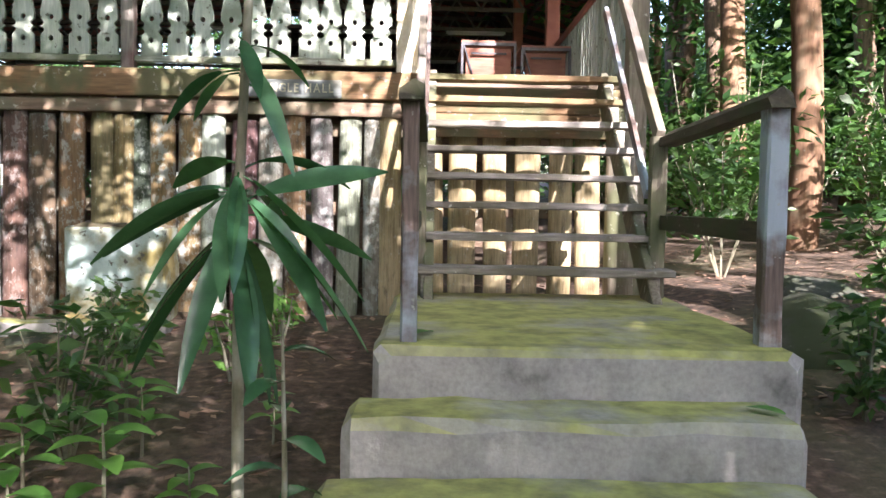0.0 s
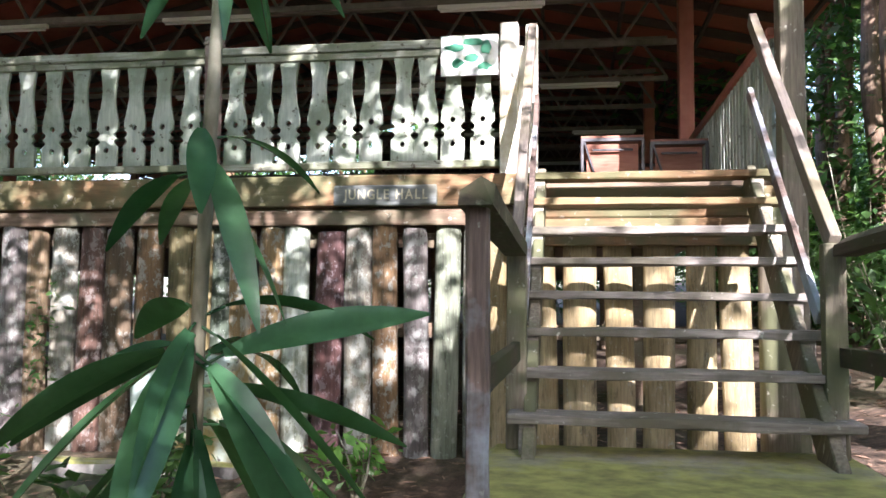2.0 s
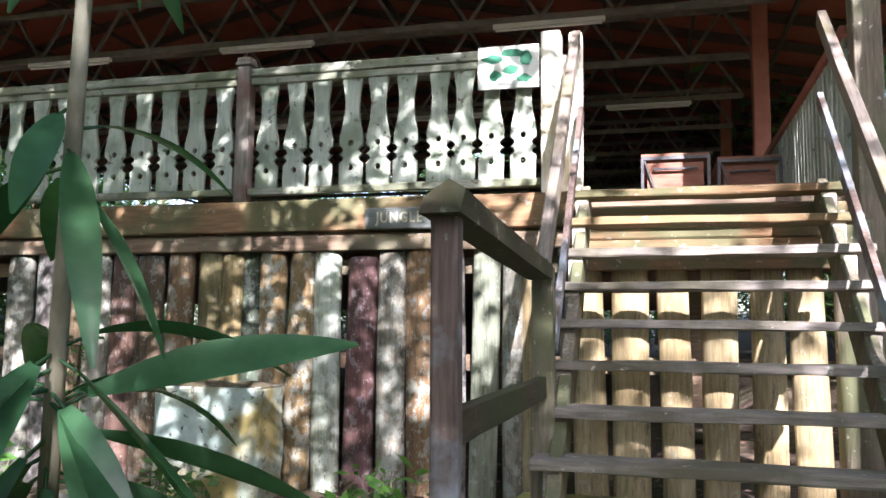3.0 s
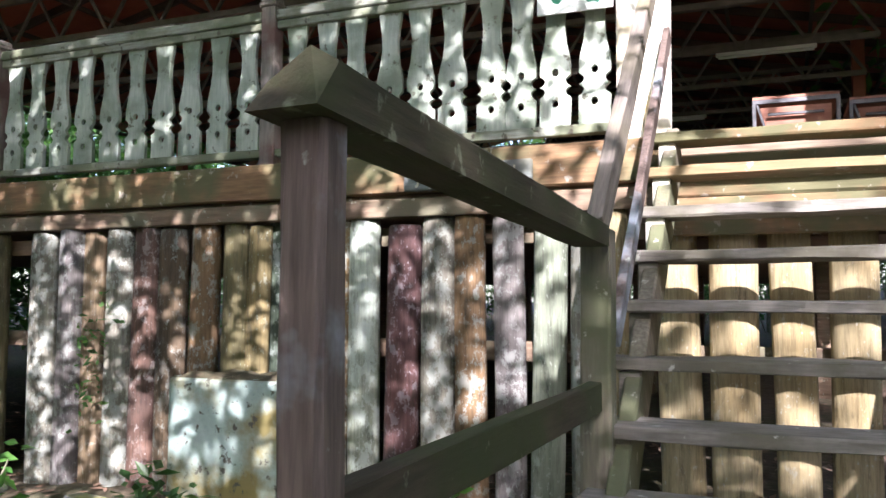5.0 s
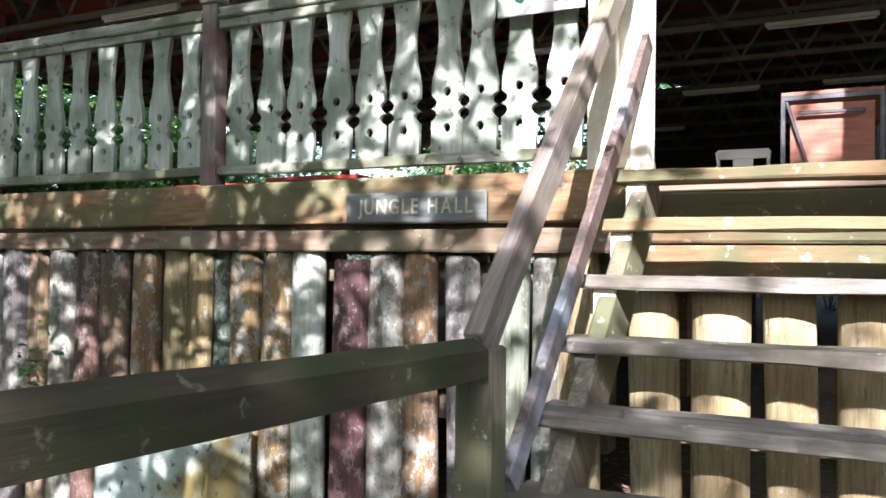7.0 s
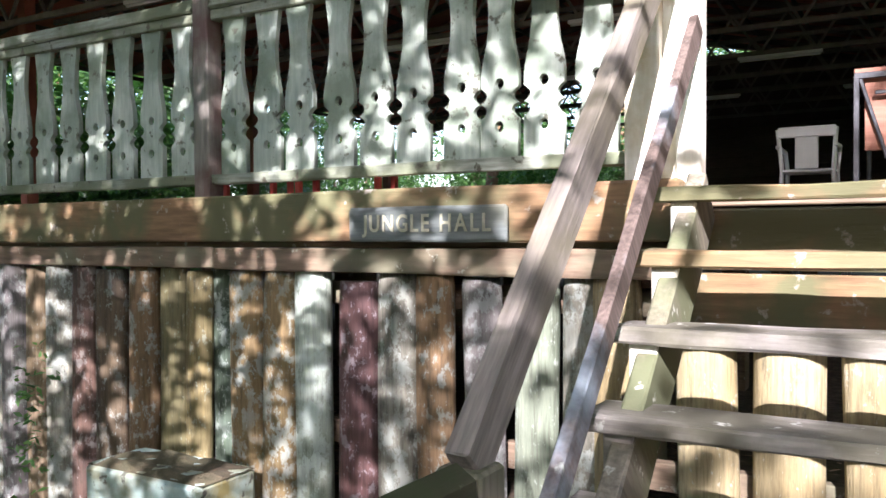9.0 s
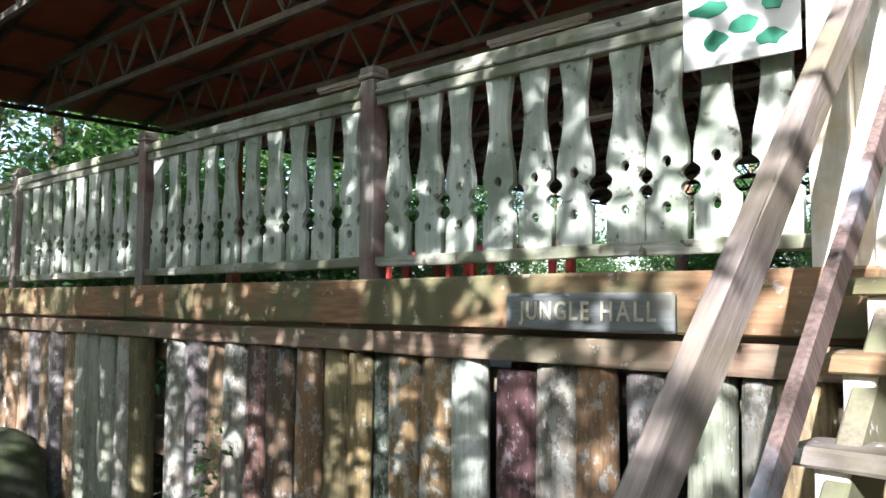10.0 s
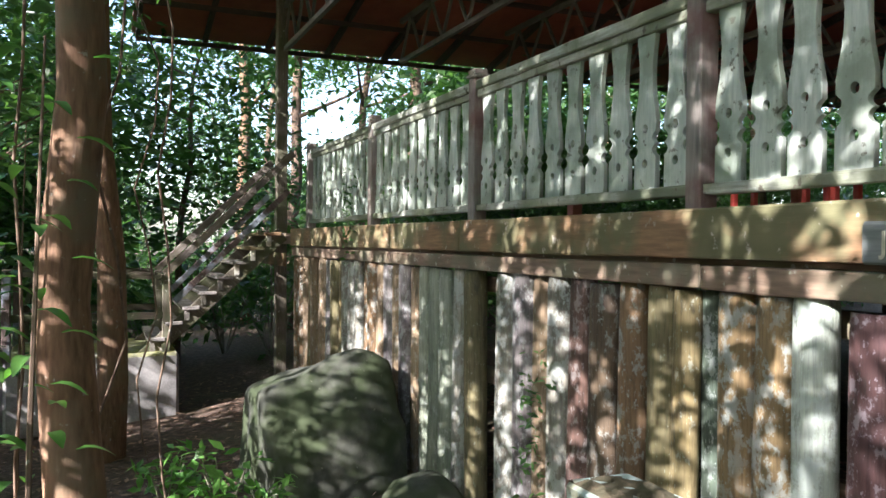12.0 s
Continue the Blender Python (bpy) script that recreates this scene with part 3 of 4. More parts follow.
r = bmesh.ops.extrude_face_region(bm, geom=bm.faces[:])
for el in r["geom"]:
    if isinstance(el, bmesh.types.BMVert):
        el.co.z += 0.05
bmesh.ops.recalc_face_normals(bm, faces=bm.faces)
part("roof_sheet", bm, mat_roof, roof)
for k in range(22):
    for xa, xb in ((RX0 + 0.05, RXM), (RX1 - 0.05, RXM)):
        y = -1.42 + 0.97 * k
        za = RZ - 0.07
        zb = RZ + RS * 8.1 - 0.07
        bar_part("rafter", (xa, y, za), (xb, y, zb), 0.06, 0.12, mat_darkwall, roof)
for k in range(7):
    for sgn in (-1, 1):
        x = RXM + sgn * (1 + 1.15 * k)
        z = RZ + RS * (8.1 - abs(x - RXM)) - 0.16
        bar_part("purlin", (x, -1.45, z), (x, YB + 0.9, z), 0.05, 0.07, mat_darkwall, roof)

for k in range(11):
    y = 0.45 + 1.75 * k
    tr = thing("roof_truss", (0, y, 0), "pale steel lattice truss below the roof", "truss", "roof trusses")
    zb, zt = 4.02, 4.62
    bar_part("bottom_chord", (-11.0, 0, zb), (1.7, 0, zb), 0.06, 0.07, mat_steel, tr)
    bar_part("top_chord", (-11.0, 0, zt), (1.7, 0, zt), 0.06, 0.07, mat_steel, tr)
    for j in range(16):
        x = -11.0 + 12.7 * j / 16
        d = 12.7 / 32
        bar_part("web", (x, 0, zb), (x + d, 0, zt), 0.035, 0.035, mat_steel, tr, bevel=0)
        bar_part("web", (x + d, 0, zt), (x + 2 * d, 0, zb), 0.035, 0.035, mat_steel, tr, bevel=0)
for y, xs in ((3.95, (-6.6, -3.9, -0.6)), (7.45, (-5.5, -2.6, 0.4)), (10.95, (-4.2, -1.2, 0.9)), (14.45, (-3.0, 0.0))):
    for x in xs:
        ft = thing("strip_light", (x, y, 3.936), "unlit white fluorescent batten under a truss", "light", "hall strip lights")
        lamp_body = part("body", boxes(((-0.6, -0.03, 0), (0.6, 0.03, 0.05)), bevel=0.006), mat_tube, ft)
        bm = tube(bmesh.new(), [(-0.57, 0, -0.018), (0.57, 0, -0.018)], [0.014, 0.014], 8)
        part("tube", bm, mat_tube, lamp_body)

# back of the hall
wb = thing("wall_back", (0, YB, 1.4), "dark boarded back wall above a grey plinth", "wall", kind="structure")
part("plinth", boxes(((-5.6, 0, 0), (X1, 0.2, 1.0))), mat_wallgrey, wb)
for k in range(13):
    part("board", boxes(((-5.6, 0.02, 1.0 + 0.25 * k), (X1, 0.08, 1.235 + 0.25 * k)), bevel=0.01), mat_darkwall, wb)
part("backing", boxes(((-5.6, 0.085, 0.9), (X1, 0.15, 4.3)), bevel=0), mat_darkwall, wb)
bl = thing("wall_side", (1.62, 11, 1.4), "dark boarded side wall at the back of the hall", "wall", kind="structure")
for k in range(16):
    part("board", boxes(((0, 0, 0.25 * k), (0.06, 8, 0.235 + 0.25 * k)), bevel=0.01), mat_darkwall, bl)

# ---------- signs ----------
sg = thing("name_sign", (-0.92, 0.235, 1.354), "slate-grey wooden board lettered in faded cream", "sign")
bm = boxes(((-0.345, -0.028, -0.068), (0.345, -0.001, 0.066)), bevel=0.012, worn=0.002, cuts=3)
sign_board = part("board", bm, mat_sign, sg)


def lettering(text, size, at, parent, material, width):
    """Raised letters, one mesh each, spread over the given width."""
    glyphs, total = [], 0.0
    for c in text:
        if c == " ":
            total += size * 0.45
            continue
        cu = bpy.data.curves.new("letter", "FONT")
        cu.body, cu.size, cu.align_y, cu.extrude, cu.offset = c, size, "CENTER", 0.002, 0.0015
        ob = bpy.data.objects.new("letter", cu)
        me = bpy.data.meshes.new_from_object(ob)
        bpy.data.objects.remove(ob)
        xs = [v.co.x for v in me.vertices]
        me.transform(Matrix.Translation((-min(xs), 0, 0)))
        me.materials.clear()
        me.materials.append(material)
        glyphs.append((me, total))
        total += max(xs) - min(xs) + size * 0.2
    k = width / (total - size * 0.2)
    for me, x in glyphs:
        o = part("letter", me, None, parent, "faded cream capital letter")
        o.matrix_local = pose(at[0] - width / 2 + x * k, at[1], at[2], 90, 0, 0) @ Matrix.Diagonal((k, 1, 1, 1))


lettering("JUNGLE HALL", 0.092, (0.005, -0.0335, 0.0), sign_board, mat_letter, 0.56)
gs = thing("green_notice", (-0.38, 0.30, 2.285), "white notice board with green shapes on the balustrade", "sign")
notice = part("panel", boxes(((-0.19, -0.012, -0.135), (0.19, 0.0, 0.135)), bevel=0.002), mat_white, gs)
grng = random.Random(3)
for x, z, w, h in ((-0.09, 0.055, 0.075, 0.03), (0.03, 0.085, 0.09, 0.028), (0.115, 0.045, 0.04, 0.05), (-0.075, -0.05, 0.045, 0.035), (0.02, -0.02, 0.06, 0.03), (0.10, -0.075, 0.05, 0.03)):
    bm = bmesh.new()
    ring = [bm.verts.new((x + w * grng.uniform(0.6, 1.1) * math.cos(a), -0.0155, z + h * grng.uniform(0.6, 1.1) * math.sin(a))) for a in [2 * math.pi * k / 11 for k in range(11)]]
    ext = bmesh.ops.extrude_face_region(bm, geom=[bm.faces.new(ring)])
    for el in ext["geom"]:
        if isinstance(el, bmesh.types.BMVert):
            el.co.y += 0.003
    bmesh.ops.recalc_face_normals(bm, faces=bm.faces)
    part("green_shape", bm, mat_green, notice)


# ---------- hall furniture ----------
def folding_table(x, y, rz, w=0.62):
    t = thing("folding_table", pose(x, y, 1.44, 0, 0, rz), "red-brown panelled table with a dark metal frame", "table", "tables near the entrance")
    part("tabletop", boxes(((0, 0, 0.71), (w, 1.2, 0.735)), bevel=0.004), mat_tablewood, t)
    part("frame_rail", boxes(((0, -0.015, 0.68), (w, 0.01, 0.712)), bevel=0.003), mat_metal, t)
    part("frame_rail", boxes(((0, 1.19, 0.68), (w, 1.215, 0.712)), bevel=0.003), mat_metal, t)
    for lx in (0.012, w - 0.012):
        for ly in (0.0, 1.2):
            part("leg", boxes(((lx - 0.014, ly - 0.014, 0), (lx + 0.014, ly + 0.014, 0.70)), bevel=0.003), mat_metal, t)
    part("front_panel", boxes(((0.05, 0.02, 0.30), (w - 0.05, 0.04, 0.66)), bevel=0.003), mat_tablewood, t)
    bar_part("brace", (0.03, 0.0, 0.68), (0.16, 0.0, 0.25), 0.02, 0.02, mat_metal, t)
    bar_part("brace", (0.10, -0.02, 0.60), (w - 0.1, -0.02, 0.60), 0.02, 0.02, mat_metal, t)


folding_table(0.37, 2.5, 0, 0.56)
folding_table(1.0, 2.72, 0, 0.52)

ch = thing("plastic_chair", Matrix.Translation((-0.13, 4.9, 1.44)) @ Matrix.Scale(0.88, 4), "white moulded plastic chair facing away into the hall", "chair")
bm = bmesh.new()
for s in (-1, 1):
    tube(bm, [(0.24 * s, 0, 0), (0.22 * s, 0.03, 0.42), (0.25 * s, -0.04, 0.80)], [0.022, 0.02, 0.02], 8)
    tube(bm, [(0.24 * s, 0.45, 0), (0.22 * s, 0.42, 0.42), (0.24 * s, 0.40, 0.62)], [0.022, 0.02, 0.02], 8)
    tube(bm, [(0.25 * s, -0.03, 0.64), (0.26 * s, 0.2, 0.64), (0.24 * s, 0.42, 0.62)], [0.022, 0.022, 0.02], 8)
part("frame", bm, mat_plastic, ch, "", True)
part("seat", boxes(((-0.22, 0.0, 0.40), (0.22, 0.44, 0.43)), bevel=0.012), mat_plastic, ch)
part("back_crest", boxes(((-0.25, -0.055, 0.72), (0.25, -0.025, 0.82)), bevel=0.012), mat_plastic, ch)
part("back_splat", boxes(((-0.10, -0.045, 0.43), (0.10, -0.02, 0.73)), bevel=0.01), mat_plastic, ch)

for x, y in ((-5.0, 3.6), (-3.6, 3.3)):
    rb = thing("red_bench", (x, y, 1.44), "red painted metal bench inside the hall", "bench", "red benches")
    part("seat", boxes(((-0.5, -0.16, 0.40), (0.5, 0.16, 0.44)), bevel=0.008), mat_redplastic, rb)
    for sx in (-0.42, 0.42):
        for sy in (-0.12, 0.12):
            part("leg", boxes(((sx - 0.025, sy - 0.025, 0), (sx + 0.025, sy + 0.025, 0.40)), bevel=0.004), mat_redplastic, rb)

# ---------- footing block, boulders ----------
fb = thing("footing_block", (-2.2, 0.12, -0.5), "chipped pale turquoise painted masonry block against the logs", "block")
bm = boxes(((-0.29, -0.22, 0), (0.42, 0.11, 0.82)), bevel=0.02, worn=0.008, cuts=5)
part("block", bm, mat_block, fb)
bm = bmesh.new()
nx, ny = 15, 8
top = [[bm.verts.new((-0.29 + 0.71 * i / (nx - 1), -0.21 + 0.31 * j / (ny - 1), 0.815 + (0.035 * max(0, 0.35 + noise.noise(Vector((i * 0.5, j * 0.6, 2)))) if 0 < i < nx - 1 and 0 < j < ny - 1 else 0))) for i in range(nx)] for j in range(ny)]
for j in range(ny - 1):
    for i in range(nx - 1):
        bm.faces.new((top[j][i], top[j][i + 1], top[j + 1][i + 1], top[j + 1][i]))
part("moss_cap", bm, mat_soil, fb, "dark mossy litter on the top", True)
part("ledge", boxes(((-0.85, -0.38, 0), (0.5, -0.25, 0.17)), bevel=0.02, worn=0.01, cuts=4), mat_concrete, fb)


def boulder(name, at, size, seed, label):
    bm = bmesh.new()
    bmesh.ops.create_icosphere(bm, subdivisions=4, radius=1)
    rng = random.Random(seed)
    cut = [(Vector((rng.uniform(-1, 1), rng.uniform(-1, 1), rng.uniform(0.1, 1))).normalized(), rng.uniform(0.85, 1.0)) for _ in range(6)]
    for v in bm.verts:
        p = Vector([math.copysign(abs(c) ** 0.42, c) for c in v.co])
        for n_, d_ in cut:
            o = p.dot(n_) - d_
            if o > 0:
                p -= n_ * o * 0.9
        p *= 1 + 0.07 * noise.noise(p * 1.7 + Vector((seed, 0, 0))) + 0.025 * noise.noise(p * 7)
        v.co = Vector((p.x * size[0], p.y * size[1], p.z * size[2]))
    ob = part(name, bm, mat_rock, None, "", True)
    ob.matrix_world = pose(*at, 14, 8, rng.uniform(-20, 20))
    return tagged(ob, label, "rock")


def slab_boulder():
    """A tilted angular block: hull of its corners, split and roughened."""
    bm = bmesh.new()
    for p in ((-5.35, -0.89, 0.25), (-5.5, -0.12, 0.53), (-5.45, 0.13, 0.43), (-5.2, 0.18, -0.05), (-5.0, 0.2, -0.95), (-4.95, -0.5, -0.95), (-5.15, -0.84, -0.2),
              (-6.5, -0.8, 0.1), (-6.6, 0.1, 0.3), (-6.5, 0.15, -0.95), (-6.4, -0.9, -0.95), (-5.1, -0.8, -0.95), (-5.05, -0.3, 0.12)):
        bm.verts.new(p)
    bmesh.ops.convex_hull(bm, input=bm.verts[:])
    bmesh.ops.bevel(bm, geom=bm.edges[:], offset=0.05, segments=2, affect="EDGES", profile=0.6)
    bmesh.ops.triangulate(bm, faces=bm.faces[:])
    for _ in range(3):
        long = [e for e in bm.edges if e.calc_length() > 0.09]
        bmesh.ops.subdivide_edges(bm, edges=long, cuts=1)
        bmesh.ops.triangulate(bm, faces=bm.faces[:])
    bm.normal_update()
    for v in bm.verts:
        v.co += v.normal * (0.05 * noise.noise(v.co * 2.3) + 0.018 * noise.noise(v.co * 9))
        v.co.y = min(v.co.y, 0.235)
    c = Vector((-5.7, -0.35, -0.9))
    bmesh.ops.translate(bm, verts=bm.verts[:], vec=-c)
    ob = part("boulder", bm, mat_rock, None, "", True)
    ob.location = c
    tagged(ob, "large angular dark mossy boulder leaning against the log wall", "rock")


slab_boulder()
boulder("rock", (-4.25, -0.05, -0.55), (0.45, 0.35, 0.28), 5, "small pale mossy rock at the foot of the logs")
boulder("rock", (-2.6, -0.4, -0.65), (0.35, 0.3, 0.2), 8, "low mossy rock at the foot of the logs")
boulder("rock", (2.6, -0.8, -0.35), (0.4, 0.35, 0.3), 9, "grey rock beside the landing")
boulder("rock", (3.2, 0.6, -0.25), (0.35, 0.3, 0.25), 12, "grey rock beside the stair")


# ---------- trees ----------
def tree(seed, height, r, crown_r, crown_h, clumps, each, leaf_size, bark, label, lean=0.3, spread=0.42):
    rng = random.Random(seed)
    t = thing("tree", (0, 0, 0), label, "tree", "forest trees")
    bm = bmesh.new()
    n = 9
    la, lb = rng.uniform(-lean, lean), rng.uniform(-lean, lean)
    axis = [Vector((la * (i / n) ** 2 * 2 + 0.06 * math.sin(i * 1.7 + seed), lb * (i / n) ** 2 * 2 + 0.06 * math.sin(i * 2.1 + seed), height * i / n - 0.5)) for i in range(n + 1)]
    tube(bm, axis, [r * (1.25 if i == 0 else 1) * (1 - 0.75 * i / n) for i in range(n + 1)], 12)
    centres = []
    for k in range(9):
        s = rng.uniform(0.5, 0.95)
        p0 = axis[int(s * n)]
        a = rng.uniform(0, 6.28)
        d = Vector((math.cos(a), math.sin(a), rng.uniform(0.15, 0.6)))
        L = crown_r * rng.uniform(0.6, 1.0)
        p1, p2 = p0 + d * L * 0.5, p0 + d * L + Vector((0, 0, 0.12 * L))
        tube(bm, [p0, p1, p2], [r * 0.32, r * 0.2, r * 0.06], 6)
        centres += [p1, p2]
    part("trunk", bm, bark, t, "", True)
    c0 = axis[-1] - Vector((0, 0, crown_h * 0.4))
    while len(centres) < clumps:
        v = Vector((rng.gauss(0, 1), rng.gauss(0, 1), rng.gauss(0, 1))).normalized() * rng.uniform(0.45, 1.0)
        centres.append(c0 + Vector((v.x * crown_r, v.y * crown_r, v.z * crown_h * 0.55)))
    part("crown", quick_leaves("crown", mat_leaf, [tuple(c) for c in centres], leaf_size, seed, each, (spread, spread, spread * 0.6)), None, t)
    return t


kinds = [tree(1, 11, 0.16, 3.0, 5.5, 110, 44, 0.23, mat_bark, "tall rainforest tree with mottled brown bark and open crown"),
         tree(2, 13, 0.20, 3.3, 6.5, 120, 44, 0.24, mat_bark_red, "tall rainforest tree with reddish bark and leafy crown"),
         tree(3, 8, 0.09, 2.2, 5.5, 120, 44, 0.22, mat_bark, "slender understorey tree with thin leaning trunk", 0.7),
         tree(4, 5, 0.05, 1.6, 4.0, 130, 40, 0.22, mat_stem, "young bushy forest tree with thin pale stem", 0.5)]
rng = random.Random(11)


def plant_tree(k, x, y, s=1.0):
    return copy_thing(kinds[k], pose(x, y, ground_z(x, y), 0, 0, rng.uniform(0, 360)) @ Matrix.Scale(s, 4))


# unseen trees added on the sun side to dapple the hall front
for k, x, y, s in ((0, -1.9, -6.8, 0.95), (2, 2.9, -8.8, 0.75), (2, 4.4, -9.6, 0.8), (1, -4.6, -9.4, 0.9), (2, 1.6, -9.6, 0.95),
                   (1, -8.4, -11.8, 0.9), (1, 6.6, -7.6, 0.85), (0, -12.5, -8.0, 1)):
    plant_tree(k, x, y, s)
# young trees added out of view to keep the log wall in shade
yrng = random.Random(23)
for i in range(6):
    plant_tree(3, -11.0 + 1.35 * i + yrng.uniform(-0.2, 0.2), -6.3 + yrng.uniform(-0.7, 0.5), yrng.uniform(0.82, 0.98))
# farther unseen row, added to block skylight near the horizon
for i in range(22):
    plant_tree(3, -12 + 1.15 * i, yrng.uniform(-18, -12.5), yrng.uniform(1.0, 1.25))
# low leaning trees added out of view; crowns over the hall front dapple it
low = tree(21, 8.0, 0.09, 1.75, 3.6, 90, 38, 0.16, mat_bark, "low spreading tree added out of view for shade", 0.2, 0.27)
for x, y, s in ((-5.8, -3.4, 0.95), (-8.0, -3.3, 1.0), (-9.8, -3.4, 1.0)):
    copy_thing(low, pose(x, y, ground_z(x, y), 0, 0, rng.uniform(0, 360)) @ Matrix.Scale(s, 4))
for x, y, s in ((-2.2, -5.5, 0.9), (-3.0, -5.0, 0.72)):
    copy_thing(low, pose(x, y, ground_z(x, y), 0, 0, 40 * x) @ Matrix.Scale(s, 4))
low.matrix_world = pose(-1.9, -3.6, ground_z(-1.9, -3.6), 0, 13, 0)
copy_thing(low, pose(-1.4, -4.7, ground_z(-1.4, -4.7), 4, 19, 0) @ Matrix.Scale(1.08, 4))
# trunks beside the walk
near = tree(7, 10, 0.165, 2.6, 4.0, 40, 40, 0.18, mat_bark_red, "thick reddish-brown trunk hung with thin vines", 0.05)
near.matrix_world = pose(-4.05, -2.08, ground_z(-4.05, -2.14))
plant_tree(1, -8.0, -1.85, 0.8)
plant_tree(0, 3.2, -1.3, 1.55)
plant_tree(1, 4.3, 3.4, 1.0)
plant_tree(2, 6.3, 5.2, 1.5)
plant_tree(1, 2.85, -2.7, 1.5)
# forest behind and around
spots = []
while len(spots) < 190:
    a, d = rng.uniform(0, 6.283), rng.uniform(7, 34)
    x, y = -4.6 + d * 1.15 * math.cos(a), 6 + d * 1.1 * math.sin(a)
    if -13.0 < x < 3.3 and -1.8 < y < 21:
        continue
    if -20 < y < -1 and -12 < x < 12:
        continue
    if x < -13 and rng.random() < 0.38:
        continue
    if (3 < x < 9 and -2 < y < 10) or (4 < x < 13 and -13 < y < 0):
        continue
    if any((x - p) ** 2 + (y - q) ** 2 < 2.0 for p, q in spots):
        continue
    spots.append((x, y))
    plant_tree(rng.choice((0, 1, 2, 2, 3, 3, 3)), x, y, rng.uniform(0.8, 1.25))
# close-set trunks beyond the stair
brng = random.Random(8)
for i in range(20):
    x, y = brng.uniform(4.2, 13), brng.uniform(5.0, 16)
    plant_tree(brng.choice((0, 1, 2, 2)), x, y, brng.uniform(0.95, 1.35))
for k in kinds:
    k.matrix_world = pose(rng.uniform(-30, 20), 34 + rng.uniform(0, 6), 1.0)


# ---------- shrubs ----------
def shrub(seed, h, size, label, material, n=34, each=12):
    rng2 = random.Random(seed)
    s = thing("shrub", (0, 0, 0), label, "shrub", "forest shrubs")
    bm = bmesh.new()
    cs = []
    for k in range(7):
        a = rng2.uniform(0, 6.28)
        tip = Vector((math.cos(a) * h * 0.45 * rng2.random(), math.sin(a) * h * 0.45 * rng2.random(), h * rng2.uniform(0.6, 1)))
        tube(bm, [(0, 0, -0.1), tip * 0.5 + Vector((0.03, 0, 0)), tip], [0.012, 0.009, 0.004], 5)
        for j in range(n // 7):
            cs.append(tuple(tip * rng2.uniform(0.3, 1.05) + Vector((rng2.gauss(0, .12), rng2.gauss(0, .12), 0)) * h))
    part("stem", bm, mat_stem, s)
    part("foliage", quick_leaves("foliage", material, cs, size, seed, each, (0.13 * h, 0.13 * h, 0.09 * h)), None, s)
    return s


shrubs = [shrub(31, 1.6, 0.17, "leafy green forest shrub", mat_leaf), shrub(32, 0.8, 0.15, "low green undergrowth shrub", mat_leaf, 28, 9),
          shrub(33, 2.6, 0.19, "tall leafy forest shrub", mat_leaf, 48, 14), shrub(34, 0.5, 0.13, "fresh green seedling clump", mat_freshleaf, 21, 5)]
for i in range(230):
    while True:
        x, y = rng.uniform(-26, 18), rng.uniform(-6, 30)
        if (-12.6 < x < 2.6 and -0.2 < y < 20) or (-2.2 < x < 3 and y < 0.2) or (-5.5 < x < -2 and y < 0.5) or (y < -3.2 and -14 < x < 6):
            continue
        if -13.5 < x < -4.5 and -4 < y < 1.5:
            continue
        break
    k = rng.choice((0, 1, 2, 2, 0))
    if -12 < x < 5 and y < 1:
        k = 1
    copy_thing(shrubs[k], pose(x, y, ground_z(x, y), 0, 0, rng.uniform(0, 360)) @ Matrix.Scale(rng.uniform(0.7, 1.3), 4))
for x, y, k, s in ((-1.5, -2.3, 1, 0.8), (-2.6, -1.9, 1, 1.0), (-1.0, -1.3, 3, 0.9), (-1.9, -3.1, 1, 0.8), (-2.5, -3.0, 1, 0.95), (-3.2, -0.7, 3, 1.0), (-1.35, -3.9, 3, 1.0),
                   (-0.9, -0.5, 3, 0.8), (2.3, -1.9, 1, 0.7), (2.2, -3.4, 1, 0.7), (-5.2, -1.2, 3, 1.0), (-4.9, -0.9, 3, 0.7), (-3.3, -2.5, 1, 0.8), (-1.8, -1.0, 1, 0.6)):
    copy_thing(shrubs[k], pose(x, y, ground_z(x, y), 0, 0, rng.uniform(0, 360)) @ Matrix.Scale(s, 4))
for i in range(30):
    x, y = brng.uniform(3.6, 11), brng.uniform(5.5, 13)
    copy_thing(shrubs[brng.choice((0, 1, 2, 2))], pose(x, y, ground_z(x, y), 0, 0, brng.uniform(0, 360)) @ Matrix.Scale(brng.uniform(0.7, 1.2), 4))
for i in range(44):
    x, y = brng.uniform(-22, -13.6), brng.uniform(-6, 8)
    copy_thing(shrubs[brng.choice((0, 2, 2))], pose(x, y, ground_z(x, y), 0, 0, brng.uniform(0, 360)) @ Matrix.Scale(brng.uniform(0.8, 1.4), 4))
shrubs[0].matrix_world = pose(6, 3, ground_z(6, 3))
shrubs[1].matrix_world = pose(3.4, -0.3, ground_z(3.4, -0.3))
shrubs[2].matrix_world = pose(7, 6, ground_z(7, 6))
shrubs[3].matrix_world = pose(-5.7, -1.5, ground_z(-5.7, -1.5))


